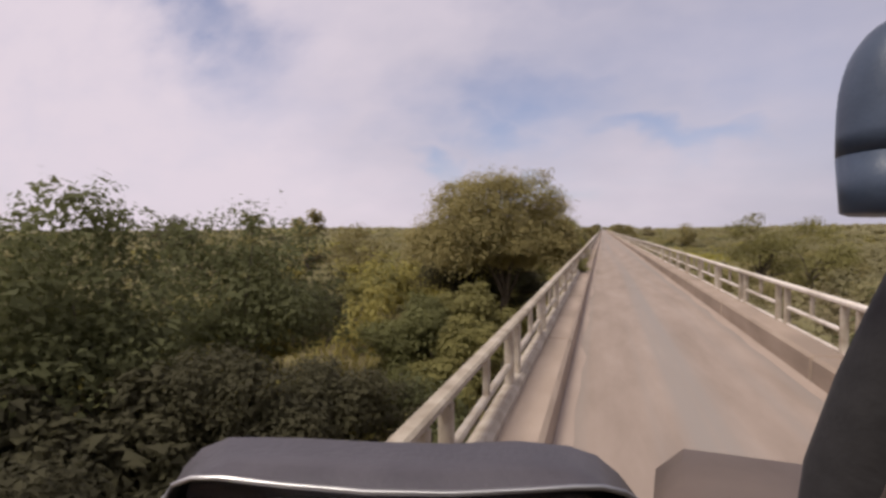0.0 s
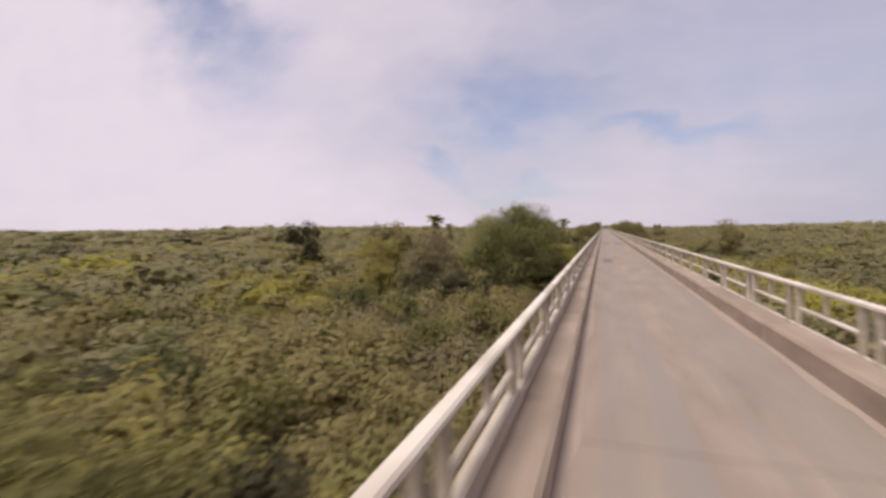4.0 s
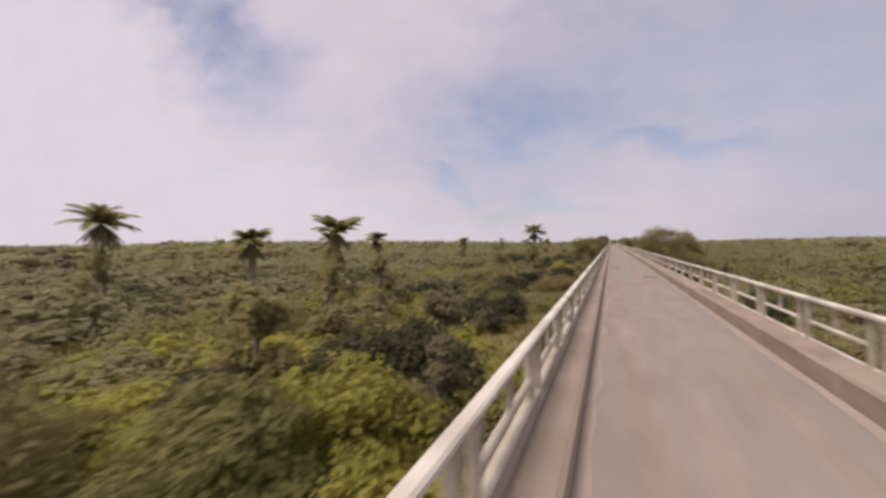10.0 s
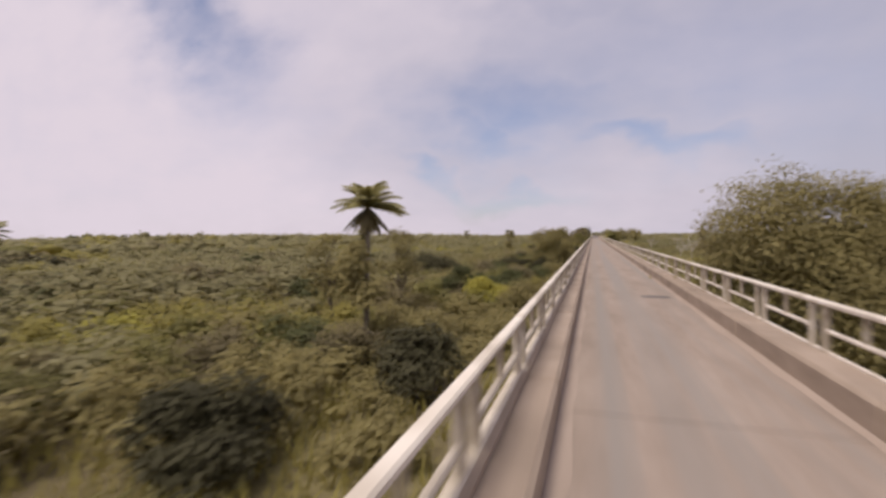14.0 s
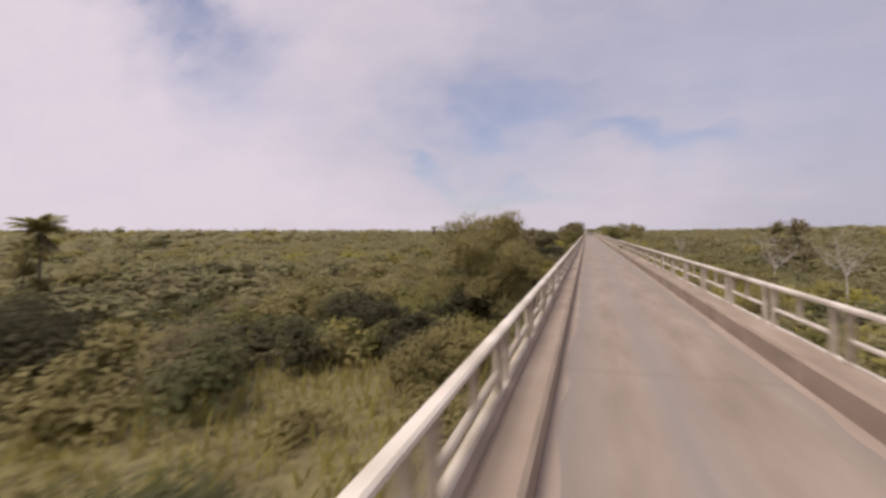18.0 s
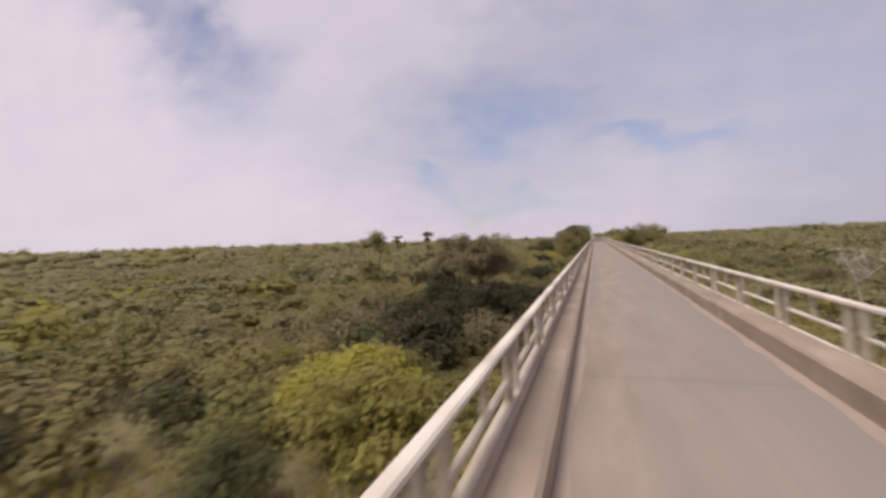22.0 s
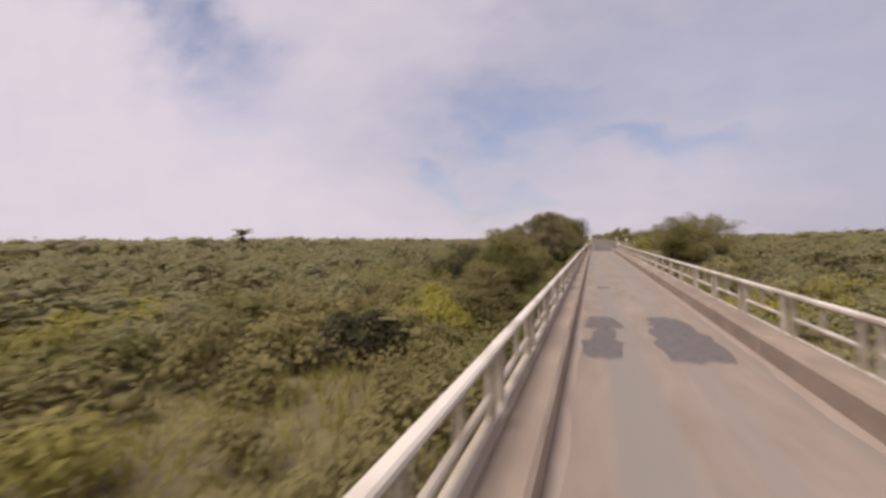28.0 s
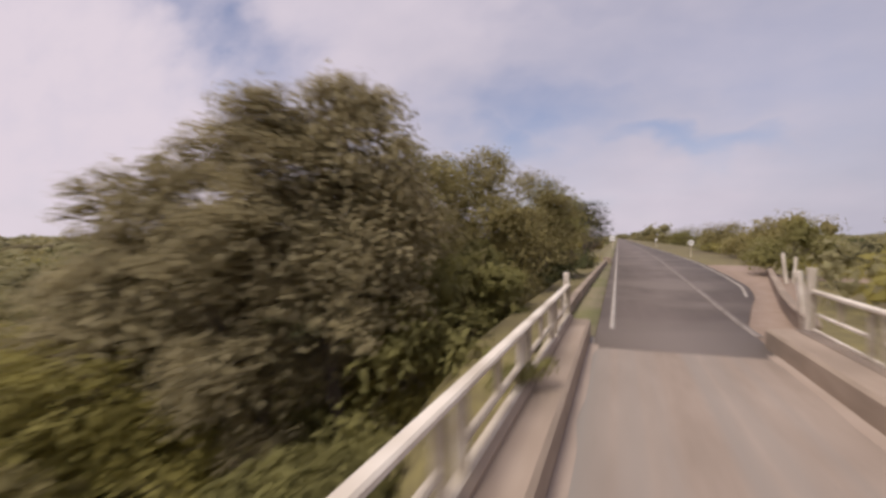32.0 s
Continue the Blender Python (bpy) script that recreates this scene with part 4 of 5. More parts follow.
    (-11.2, 89.8, -1.6, 4.6, "dark", -4.8, 10, 3600, 479, "bush-like tree coloured dark in place of a shaded hollow"),
    (-15.6, 93.6, 2.3, 6.0, "dry", -4.6, 13, 4600, 480, "tangled grey-brown thorn tree on the plain"),
    (-11.5, 275.5, -1.9, 5.5, "dark", -4.8, 10, 3600, 472, "bush-like tree coloured dark in place of a shaded hollow"),
    (-14.5, 277.5, -1.6, 6.0, "dark", -4.8, 10, 3600, 473, "bush-like tree coloured dark in place of a shaded hollow"),
]
# limbs that reach from the first tree towards the railing
CREST = [(0.9, 0.0, -1.7, 2.0, 1.9, 1.6), (-1.4, 0.4, -1.9, 2.2, 2.0, 1.6), (2.6, -0.4, -3.0, 1.8, 1.7, 1.5), (-3.0, 0.2, -2.9, 1.9, 1.8, 1.6)]
REACH = [(1.6, -0.6, -1.6, 1.8, 1.5, 1.4), (2.7, -0.4, -2.8, 1.6, 1.4, 1.4), (3.3, -0.6, -4.0, 1.2, 1.1, 1.1), (-2.4, 1.2, -1.5, 1.8, 1.7, 1.3)]
# the close-grown crowns at the bridge's end
COLUMN = [(0.2, 0.0, -1.3, 1.2, 1.2, 1.1), (-0.7, 0.3, -2.0, 1.4, 1.4, 1.2), (0.9, -0.3, -2.6, 1.5, 1.4, 1.3), (-0.2, 0.2, -3.3, 1.9, 1.8, 1.4),
          (-1.3, -0.2, -4.2, 1.6, 1.6, 1.4), (1.3, 0.2, -4.5, 1.6, 1.6, 1.4), (0.0, 0.0, -5.4, 2.0, 1.9, 1.5)]
for x, y, top, width, leaf, base, lumps, leaves, seed, label in TREES:
    edge = abs(x - 1.2) < 10.5 and (y < 20 or y < 500 and top > 0)
    near = abs(x) < 24 or leaves > 3000 and abs(x) < 32
    more, size = (4.9, 0.060) if edge else (1.25, 0.108) if near and leaf == "dark" and leaves <= 3600 else (1.8, 0.090) if near and y < 520 else (1.3, 0.13) if near else (1.0, 0.24)
    make_tree(x, y, top, width, leaf, base, lumps, round(leaves * more), seed=seed, label=label, size=size, fill=0.40, hug=0.30,
              deep=1.0, clumpy=near, extra=REACH if seed == 1 else CREST if seed == 30 else COLUMN if seed in (13, 14, 54, 55, 56) else ())

PALMS = [(-12.7, 216.5, 5.5, 4.2), (-18.5, 163.0, 4.3, 3.6), (-39.0, 161.4, 5.9, 5.0), (-13.8, 150.4, 2.9, 1.8), (-20.9, 175.4, 3.3, 2.2),
         (-45.0, 278.0, 4.2, 4.5), (-55.0, 220.8, 4.2, 4.0), (-30.0, 180.7, 3.8, 3.0), (-40.0, 45.8, 4.3, 3.0),
         (-40.0, 420.5, 5.0, 3.4), (-81.2, 496.0, 5.9, 5.2)]
for i, (x, y, top, spread) in enumerate(PALMS):
    make_palm(x, y, top, spread, i)
    make_tree(x + 0.5, y - 1.2, min(top - 2.2, 1.9), 3.6, "olive", -4.8, 8, 1700, size=0.17, fill=0.56, hug=0.42, seed=300 + i, label="rounded olive bush at the foot of a palm", kind="bush")


def make_bare_tree(x, y, top, seed):
    """A dead tree: a pale trunk that forks again and again into twigs."""
    rng = np.random.default_rng(700 + seed)
    z0 = ground_z(x, y)
    tree = new("dead_tree")
    tree.location = (x, y, z0)
    h = top - z0
    trunk = tube([(0, 0, -0.4), (0.1, 0, h * 0.25), (rng.normal() * 0.3, rng.normal() * 0.3, h * 0.45)], [0.08, 0.065, 0.05], 7)
    v, f = trunk
    part("trunk", mesh_from("trunk", v, f, [PALE]), None, tree)
    fork = Vector(v[-7:].mean(0))
    for i in range(6):
        a = i * 1.05 + rng.uniform(-0.3, 0.3)
        tip = fork + Vector((math.cos(a) * h * rng.uniform(0.10, 0.32), math.sin(a) * h * rng.uniform(0.10, 0.32), h * rng.uniform(0.22, 0.55)))
        mid = fork.lerp(tip, 0.5) + Vector(rng.normal(size=3)) * 0.12 * h * 0.4
        pieces = [tube([fork, mid, tip], [0.036, 0.024, 0.008], 5)]
        for k in range(9):
            start = (mid.lerp(tip, k / 9) if k > 3 else fork.lerp(mid, 0.4 + k * 0.2))
            end = start + Vector((rng.normal(), rng.normal(), rng.uniform(0.1, 1.4))).normalized() * h * rng.uniform(0.10, 0.22)
            pieces.append(tube([start, end], [0.014, 0.005], 4))
            for _ in range(2):
                twig = start.lerp(end, rng.uniform(0.4, 0.9))
                pieces.append(tube([twig, twig + Vector(rng.normal(size=3)).normalized() * h * 0.07], [0.008, 0.004], 3))
        v, f = joined([(p, q) for p, q in pieces])
        part("branch", mesh_from("branch", v, f, [PALE]), None, tree)
    tagged(tree, "dead tree with bare pale grey branches, on the plain", "dead tree", group="dead trees beyond the railing")


for i, (x, y, top) in enumerate([(18.0, 291.0, 2.6), (18.5, 306.6, 1.6), (17.5, 350.0, 1.8)]):
    make_bare_tree(x, y, top, i)


# shrubs: a few shapes, each copied
def make_shrub(i, leaf, width, height):
    rng = np.random.default_rng(200 + i)
    blobs = blob_set(rng, width, height, 0.1, 7, 0.8)
    shrub = new("shrub")
    part("stem", wood_mesh("stem", rng, blobs, height, 0.05, sides=5), None, shrub)
    part("foliage", crown_mesh("foliage", rng, blobs, 2400, 0.082, LEAF[leaf], 0.30, 0.30), None, shrub)
    label = {"olive": "rounded olive-green shrub on the plain", "green": "dense green shrub on the plain", "yellow": "yellow-green shrub on the plain",
             "dry": "dry grey-brown thorny shrub on the plain", "dark": "dark green shrub on the plain", "deep": "deep green shrub on the plain"}[leaf]
    tagged(shrub, label, "shrub", group="shrubs below the bridge")
    return shrub


KINDS = [("olive", 4.2, 2.6), ("olive", 3.4, 2.2), ("green", 3.8, 2.4), ("yellow", 4.4, 1.9), ("yellow", 3.0, 1.5), ("dry", 3.6, 2.5), ("dry", 4.6, 2.8), ("deep", 3.6, 2.6)]


def plant_shrubs():
    rng = np.random.default_rng(77)
    first = [make_shrub(i, *k) for i, k in enumerate(KINDS)]
    used = [False] * len(first)
    for i in range(230):
        left = rng.random() < 0.72
        y = rng.uniform(4, 500)
        x = -rng.uniform(4.2, 26) if left else rng.uniform(7, 26)
        lush = noise.noise((x * 0.03, y * 0.03, 9))
        pick = rng.choice([0, 1, 2, 3, 4, 5, 6, 7], p=[0.2, 0.17, 0.13, 0.08, 0.07, 0.13, 0.11, 0.11] if lush < 0.12 else [0.12, 0.1, 0.22, 0.2, 0.16, 0.05, 0.05, 0.1])
        s = rng.uniform(0.75, 1.35)
        m = Matrix.LocRotScale((x, y, ground_z(x, y) - 0.1), Euler((0, 0, rng.uniform(0, 6.28))), None)
        ob = first[pick]
        if used[pick]:
            ob = copy_thing(first[pick], m)
        else:
            used[pick] = True
        ob.matrix_basis = m
        ob.scale = (s, s, s * rng.uniform(0.8, 1.2))


plant_shrubs()


def thicket(name, rng, spots, leaves, size, label, lumps=4, low=False, heart=0.30):
    """Uncounted growth as one mesh: spots are (x, y, width, height, material)."""
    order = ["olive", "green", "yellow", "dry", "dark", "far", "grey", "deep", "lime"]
    verts, quads, tris, qm, tm, n = [], [], [], [], [], 0
    shapes = []
    for i in range(9):
        blobs = blob_set(rng, 1.0, 0.62, 0.0, lumps, 0.8)
        shapes.append((leaf_cloud(rng, blobs, leaves, size, 0.34), cores(rng, blobs, heart, low)))
    for x, y, w, h, kind in spots:
        (lv, lf), (cv, cf) = shapes[rng.integers(9)]
        a = rng.uniform(0, 6.28)
        c, s = math.cos(a), math.sin(a)
        v = np.concatenate([lv, cv])
        v = np.stack([(v[:, 0] * c - v[:, 1] * s) * w + x, (v[:, 0] * s + v[:, 1] * c) * w + y, v[:, 2] * h / 0.62 + ground_z(x, y) - 0.15], 1)
        verts.append(v)
        quads.append(lf + n), tris.append(cf + n + len(lv))
        qm.append(np.full(len(lf), order.index(kind))), tm.append(np.full(len(cf), order.index(kind)))
        n += len(v)
    me = mesh_from(name, np.concatenate(verts), [np.concatenate(quads), np.concatenate(tris)], [LEAF[k] for k in order], np.concatenate(qm + tm))
    me.polygons.foreach_set("use_smooth", [True] * len(me.polygons))
    ob = new(name, me)
    tagged(ob, label, "bushes", kind="stuff")


def grass_field(rng):
    """Tufts of long blades on the open land near the bridge."""
    spots = []
    for x in np.concatenate([np.arange(-34, -1.6, 1.15), np.arange(6.2, 26, 1.6)]):
        for y in np.arange(0 if x < -3.6 or x > 0 else END, 520, 1.15 if x < 0 else 1.6):
            px, py = x + rng.uniform(-0.5, 0.5), y + rng.uniform(-0.5, 0.5)
            if openness(px, py) > (0.16 if px > -15 else 0.12) and not (py > END - 2 and -1.5 < px < 11):
                spots.append((px, py, ground_z(px, py)))
    spots = np.array(spots)
    k = 9
    at = np.repeat(spots, k, 0)
    n = len(at)
    at[:, :2] += rng.normal(size=(n, 2)) * 0.45
    a = rng.uniform(0, 6.28, n)
    h = rng.uniform(0.45, 1.0, n)
    lean = rng.normal(size=(n, 2)) * 0.32
    side = np.stack([np.cos(a), np.sin(a), np.zeros(n)], 1) * 0.05
    mid = at + np.stack([lean[:, 0] * 0.35, lean[:, 1] * 0.35, h * 0.6], 1)
    tip = at + np.stack([lean[:, 0], lean[:, 1], h], 1)
    v = np.stack([at - side, at + side, mid + side * 0.8, tip, mid - side * 0.8], 1).reshape(-1, 3)
    i = np.arange(n)[:, None] * 5
    ob = new("long_grass", mesh_from("long_grass", v, [i + np.array([[0, 1, 2, 4]]), i + np.array([[4, 2, 3]])], [LEAF["yellow"]]))
    tagged(ob, "long green and yellow grass on the open plain", "grass", kind="stuff")


TALL = [(-50, 1.35), (0, 1.45), (60, 1.35), (75, 1.15), (110, 1.1), (130, 0.85), (185, 0.85), (200, 1.0), (390, 1.0), (420, 1.15), (440, 1.35), (520, 1.4), (2500, 1.3)]
OPEN = [(-50, -0.1), (60, -0.05), (110, 0.05), (130, 0.2), (150, 0.2), (158, 0.06), (175, 0.06), (195, 0.0), (360, 0.0), (380, 0.06), (405, 0.06), (420, -0.05), (445, -0.1), (2500, -0.1)]


LUSH = [(-6, 0.14), (55, 0.12), (78, 0), (84, 0.22), (96, 0.22), (101, 0), (118, 0.12), (124, 0.55), (143, 0.5), (149, 0.28), (158, 0.22), (168, 0.05), (228, 0), (258, 0), (310, 0), (315, 0.3), (330, 0.3), (336, 0), (356, 0), (360, 0.25), (374, 0.25), (380, 0), (402, 0.08), (408, 0.30), (416, 0.32), (420, 0.50), (436, 0.50), (441, 0.28), (470, 0.24), (480, 0.05)]


def along(table, y):
    return float(np.interp(y, [p[0] for p in table], [p[1] for p in table]))


def openness(x, y):
    return noise.noise((x * 0.05, y * 0.05, 21)) + along(OPEN, y)


def kind_at(rng, x, y):
    lush = noise.noise((x * 0.03, y * 0.03, 9)) + 0.34 * noise.noise((x * 0.11, y * 0.11, 4)) + rng.normal() * 0.05 + 0.8 * along(OPEN, y) + (along(LUSH, y) if x < 0 else 0.15)
    # patches of darker leaf kinds, in place of shaded hollows
    if noise.noise((x * 0.09, y * 0.09, 77)) + rng.normal() * 0.06 > (0.12 if y < 60 and x < 0 else 0.34 + 0.5 * max(along(LUSH, y), 0)):
        return "dark" if y < 60 or rng.random() < 0.5 else "deep"
    if abs(x) > 30:
        lush -= 0.12
    if lush > 0.55:
        return "lime"
    if lush > 0.20:
        return "yellow"
    if lush > 0.06:
        return "green"
    if lush > -0.22:
        return "olive"
    return "dry" if rng.random() < 0.75 else "deep"


def scatter(rng, x0, x1, y0, y1, step, width, height, grow=0.0, far=0.0):
    """A jittered grid of spots, thinner where there is grass."""
    out = []
    for x in np.arange(x0, x1, step):
        for y in np.arange(y0, y1, step):
            px, py = x + rng.uniform(-0.5, 0.5) * step, y + rng.uniform(-0.5, 0.5) * step
            if -4.0 < px < 6.4 and py < END + 4 or py >= END - 3 and -3.6 < px < np.interp(py, (474, 479, 486, 500, 520, 560), (6.0, 6.2, 7.6, 11.5, 12, 13)):
                continue
            if openness(px, py) > (0.2 if abs(px) < 34 else 0.42) and rng.random() < 0.8:
                continue
            tall = (1 + (0.60 if abs(px) < 20 else 0.45) * noise.noise((px * 0.07, py * 0.07, 40)) + (0.13 if abs(px) < 20 else 0.07) * rng.normal()) * along(TALL, py)
            if abs(px) < 9 and py < 470:
                tall *= 0.8
            size = 1 + grow * abs(px) / 100
            # far: share of spots that take the haze-toned leaves
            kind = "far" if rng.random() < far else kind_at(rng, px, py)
            out.append((px, py, width * rng.uniform(0.75, 1.3) * size, height * max(tall, 0.4) * size, kind))
    return out


def plant_thickets():
    rng = np.random.default_rng(5)
    thicket("undergrowth", rng, scatter(rng, -10.2, -4.6, -6, 520, 2.6, 4.2, 2.3), 640, 0.033, "dense olive and yellow-green undergrowth below the bridge", 4, True)
    thicket("undergrowth", rng, scatter(rng, -17.5, -10.2, -6, 520, 2.7, 4.5, 2.5), 460, 0.036, "dense olive and yellow-green undergrowth below the bridge", 4, True)
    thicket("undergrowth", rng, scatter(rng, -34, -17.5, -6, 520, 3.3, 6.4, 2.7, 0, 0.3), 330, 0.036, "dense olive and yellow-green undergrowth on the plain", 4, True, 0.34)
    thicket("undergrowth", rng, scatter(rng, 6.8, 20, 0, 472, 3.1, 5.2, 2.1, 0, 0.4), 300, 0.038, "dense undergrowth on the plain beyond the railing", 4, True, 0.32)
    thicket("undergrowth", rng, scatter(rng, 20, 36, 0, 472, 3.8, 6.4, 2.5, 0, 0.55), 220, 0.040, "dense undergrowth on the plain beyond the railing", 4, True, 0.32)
    thicket("undergrowth", rng, scatter(rng, 5.2, 36, 472, 560, 2.3, 3.3, 1.5, 0, 0.45), 130, 0.058, "dense hedge-like bushes beyond the wing wall", 4, True)
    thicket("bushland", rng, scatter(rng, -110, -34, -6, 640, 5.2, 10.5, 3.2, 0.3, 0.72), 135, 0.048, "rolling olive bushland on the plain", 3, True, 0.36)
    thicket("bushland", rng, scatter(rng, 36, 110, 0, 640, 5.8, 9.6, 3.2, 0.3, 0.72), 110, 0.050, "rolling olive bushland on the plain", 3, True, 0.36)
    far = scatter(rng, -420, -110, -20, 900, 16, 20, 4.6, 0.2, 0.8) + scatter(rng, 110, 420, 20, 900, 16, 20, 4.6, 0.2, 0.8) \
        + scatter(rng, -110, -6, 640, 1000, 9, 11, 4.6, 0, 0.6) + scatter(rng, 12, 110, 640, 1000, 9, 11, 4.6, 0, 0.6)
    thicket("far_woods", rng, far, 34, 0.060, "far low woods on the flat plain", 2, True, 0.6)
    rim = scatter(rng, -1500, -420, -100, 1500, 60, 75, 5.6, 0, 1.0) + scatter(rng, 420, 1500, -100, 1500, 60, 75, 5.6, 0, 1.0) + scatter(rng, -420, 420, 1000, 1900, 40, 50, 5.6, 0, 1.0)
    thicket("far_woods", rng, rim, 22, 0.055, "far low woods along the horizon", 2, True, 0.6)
    grass_field(rng)


plant_thickets()


# ---- the bridge's end ----
def make_end():
    def end_post(x, y, z0, z1, wide, tilt=0.0):
        ob = part("end_post", boxed(-wide, wide, -0.06, 0.06, 0, z1 - z0, bevel=0.014), PAINT)
        ob.matrix_world = pose(x, y, z0, 0, tilt, 8)
        tagged(ob, "white-painted concrete end post with chipped edges", "post", group="white end posts")

    end_post(RAIL_L - 0.06, END + 0.25, 0.0, 1.33, 0.065)
    end_post(RAIL_R + 0.30, END + 0.22, 0.0, 1.50, 0.06, 2)
    end_post(3.95, 479.3, -0.2, 1.34, 0.05, -5)
    end_post(7.10, 491.6, -0.2, 1.34, 0.06, -6)
    end_post(7.42, 491.9, -0.2, 1.16, 0.05, 5)

    def low_wall(name, curve, top, thick, label):
        wall = new(name)
        tagged(wall, label, "wall", kind="structure")
        for (x0, y0), (x1, y1) in zip(curve, curve[1:]):
            ln = math.hypot(x1 - x0, y1 - y0)
            body = part("wall_stone", boxed(-thick, thick, 0, ln - 0.012, -0.5, top - 0.07, bevel=0.02), WALK, wall)
            cap = part("coping", boxed(-thick - 0.03, thick + 0.03, 0, ln - 0.012, top - 0.068, top, bevel=0.02), WALK, wall)
            for o in (body, cap):
                o.location = (x0, y0, 0)
                o.rotation_euler.z = -math.atan2(x1 - x0, y1 - y0)

    low_wall("wing_wall", [(3.60, 477.75), (3.88, 478.7), (4.12, 480.4), (4.62, 483.0), (5.35, 486.2), (6.35, 490.6), (7.7, 496.4), (9.6, 504.4)], 0.42, 0.085,
             "low concrete wing wall that curves away from the bridge's end")
    low_wall("edge_wall", [(-1.12, 478.0), (-1.10, 483.0), (-1.02, 489.0), (-0.92, 495.5), (-0.80, 502.0), (-0.72, 506.0)], 0.34, 0.075,
             "low concrete wall along the road's verge")
    block = part("marker_block", boxed(-0.32, 0.32, -0.3, 0.3, -0.3, 0.50, bevel=0.06), WALK)
    block.location = (-0.62, 507.2, 0)
    tagged(block, "weathered concrete marker block on the road's verge", "marker block")
    sand = part("sand_patch", mesh_from("sand_patch", np.array([(12.2 + 2.6 * math.cos(a) * (1 + 0.2 * math.sin(3 * a)), 495.4 + 1.6 * math.sin(a), ground_z(12.2 + 2.6 * math.cos(a), 495.4 + 1.6 * math.sin(a)) + 0.05) for a in np.linspace(0, 6.1, 24)]), np.arange(24)[None, :]), DIRT)
    tagged(sand, "pale bare patch of sandy ground", "sand", kind="structure")


def make_sign(x, y, height, wide, round_face=True):
    sign = new("road_sign")
    sign.location = (x, y, -0.15)
    v, f = tube([(0, 0.03, -0.2), (0, 0.03, height)], [0.035, 0.035], 8)
    part("pole", mesh_from("pole", v, f, [PAINT]), None, sign)
    bm = bmesh.new()
    if round_face:
        bmesh.ops.create_cone(bm, cap_ends=True, segments=28, radius1=wide / 2, radius2=wide / 2, depth=0.02, matrix=pose(0, 0, height - wide / 2, 90))
    else:
        box(bm, -wide / 2, wide / 2, -0.01, 0.01, height - wide, height, bevel=0.004)
    part("face", bm, SIGN_WHITE, sign)
    bm = bmesh.new()
    box(bm, -wide * 0.3, wide * 0.3, -0.018, -0.012, height - wide * 0.58, height - wide * 0.44)
    part("symbol", bm, SIGN_DARK, sign, "black bar symbol")
    tagged(sign, "white road sign with a black bar on a pole", "road sign", group="road signs past the bridge")


make_end()
make_sign(7.8, 525.6, 1.85, 0.62)
make_sign(7.7, 575.0, 1.9, 0.6)
make_sign(-0.9, 566.0, 2.5, 1.0, False)


def make_weed(x, y, height, seed):
    rng = np.random.default_rng(seed)
    weed = new("weed")
    weed.location = (x, y, KERB_H)
    v, f = joined([tube([(rng.normal() * 0.05, rng.normal() * 0.08, -0.02), (rng.normal() * 0.12, rng.normal() * 0.2, height * rng.uniform(0.5, 0.9))], [0.008, 0.004], 4) for _ in range(9)])
    part("stems", mesh_from("stems", v, f, [BARK]), None, weed)
    blobs = [(rng.normal() * 0.10, rng.normal() * 0.25, height * rng.uniform(0.4, 0.75), 0.16, 0.28, height * 0.3) for _ in range(5)]
    part("foliage", crown_mesh("foliage", rng, blobs, 420, 0.045, LEAF["green"], 0.2, 0), None, weed)
    tagged(weed, "green weed that grows on the walkway beside the railing", "weed", group="weeds on the bridge")


for i, (x, y, height) in enumerate([(-0.74, 19.6, 0.42), (-0.80, 20.4, 0.5), (-0.62, 19.2, 0.25), (-0.84, 458.6, 0.45), (-0.82, 22.6, 0.4), (3.05, 296.5, 0.35), (-0.85, 472.5, 0.35)]):
    make_weed(x, y, height, 900 + i)


# ---- the vehicle that carries the camera, where the drive begins ----
PLASTIC = material("dark grey plastic", [(0.3, (0.052, 0.046, 0.054)), (0.7, (0.080, 0.071, 0.080))], scale=20, rough=0.45, bump=0.1, bump_scale=200)
SNORKEL = material("blue grey plastic", [(0.3, (0.034, 0.050, 0.082)), (0.7, (0.055, 0.078, 0.122))], scale=12, rough=0.42, bump=0.08, bump_scale=150)
BLACK = material("black rubber", [(0.3, (0.018, 0.017, 0.018)), (0.7, (0.032, 0.030, 0.031))], scale=15, rough=0.8, bump=0.2)
SAND = material("dusty sand paint", [(0.3, (0.112, 0.080, 0.062)), (0.7, (0.146, 0.108, 0.086))], scale=5, rough=0.6, bump=0.05, second=(0.122, 0.090, 0.072), second_scale=2)
STEEL = material("dull steel", [(0.3, (0.35, 0.34, 0.33)), (0.7, (0.50, 0.49, 0.48))], scale=10, rough=0.35, metal=1.0)
MIRROR = material("mirror", [(0.3, (0.88, 0.88, 0.88)), (0.7, (0.92, 0.92, 0.92))], rough=0.03, metal=1.0)
GLASS = material("tinted window glass", [(0.3, (0.02, 0.024, 0.026)), (0.7, (0.03, 0.034, 0.036))], rough=0.05)


def loft(rings, caps=True):
    """Verts and quads through closed rings of equal length."""
    n = len(rings[0])
    verts = np.array([p for r in rings for p in r], float)
    quads = [(i * n + k, i * n + (k + 1) % n, (i + 1) * n + (k + 1) % n, (i + 1) * n + k) for i in range(len(rings) - 1) for k in range(n)]
    faces = [np.array(quads)]
    if caps:
        faces += [np.arange(n)[::-1][None, :], (np.arange(n) + (len(rings) - 1) * n)[None, :]]
    return verts, faces


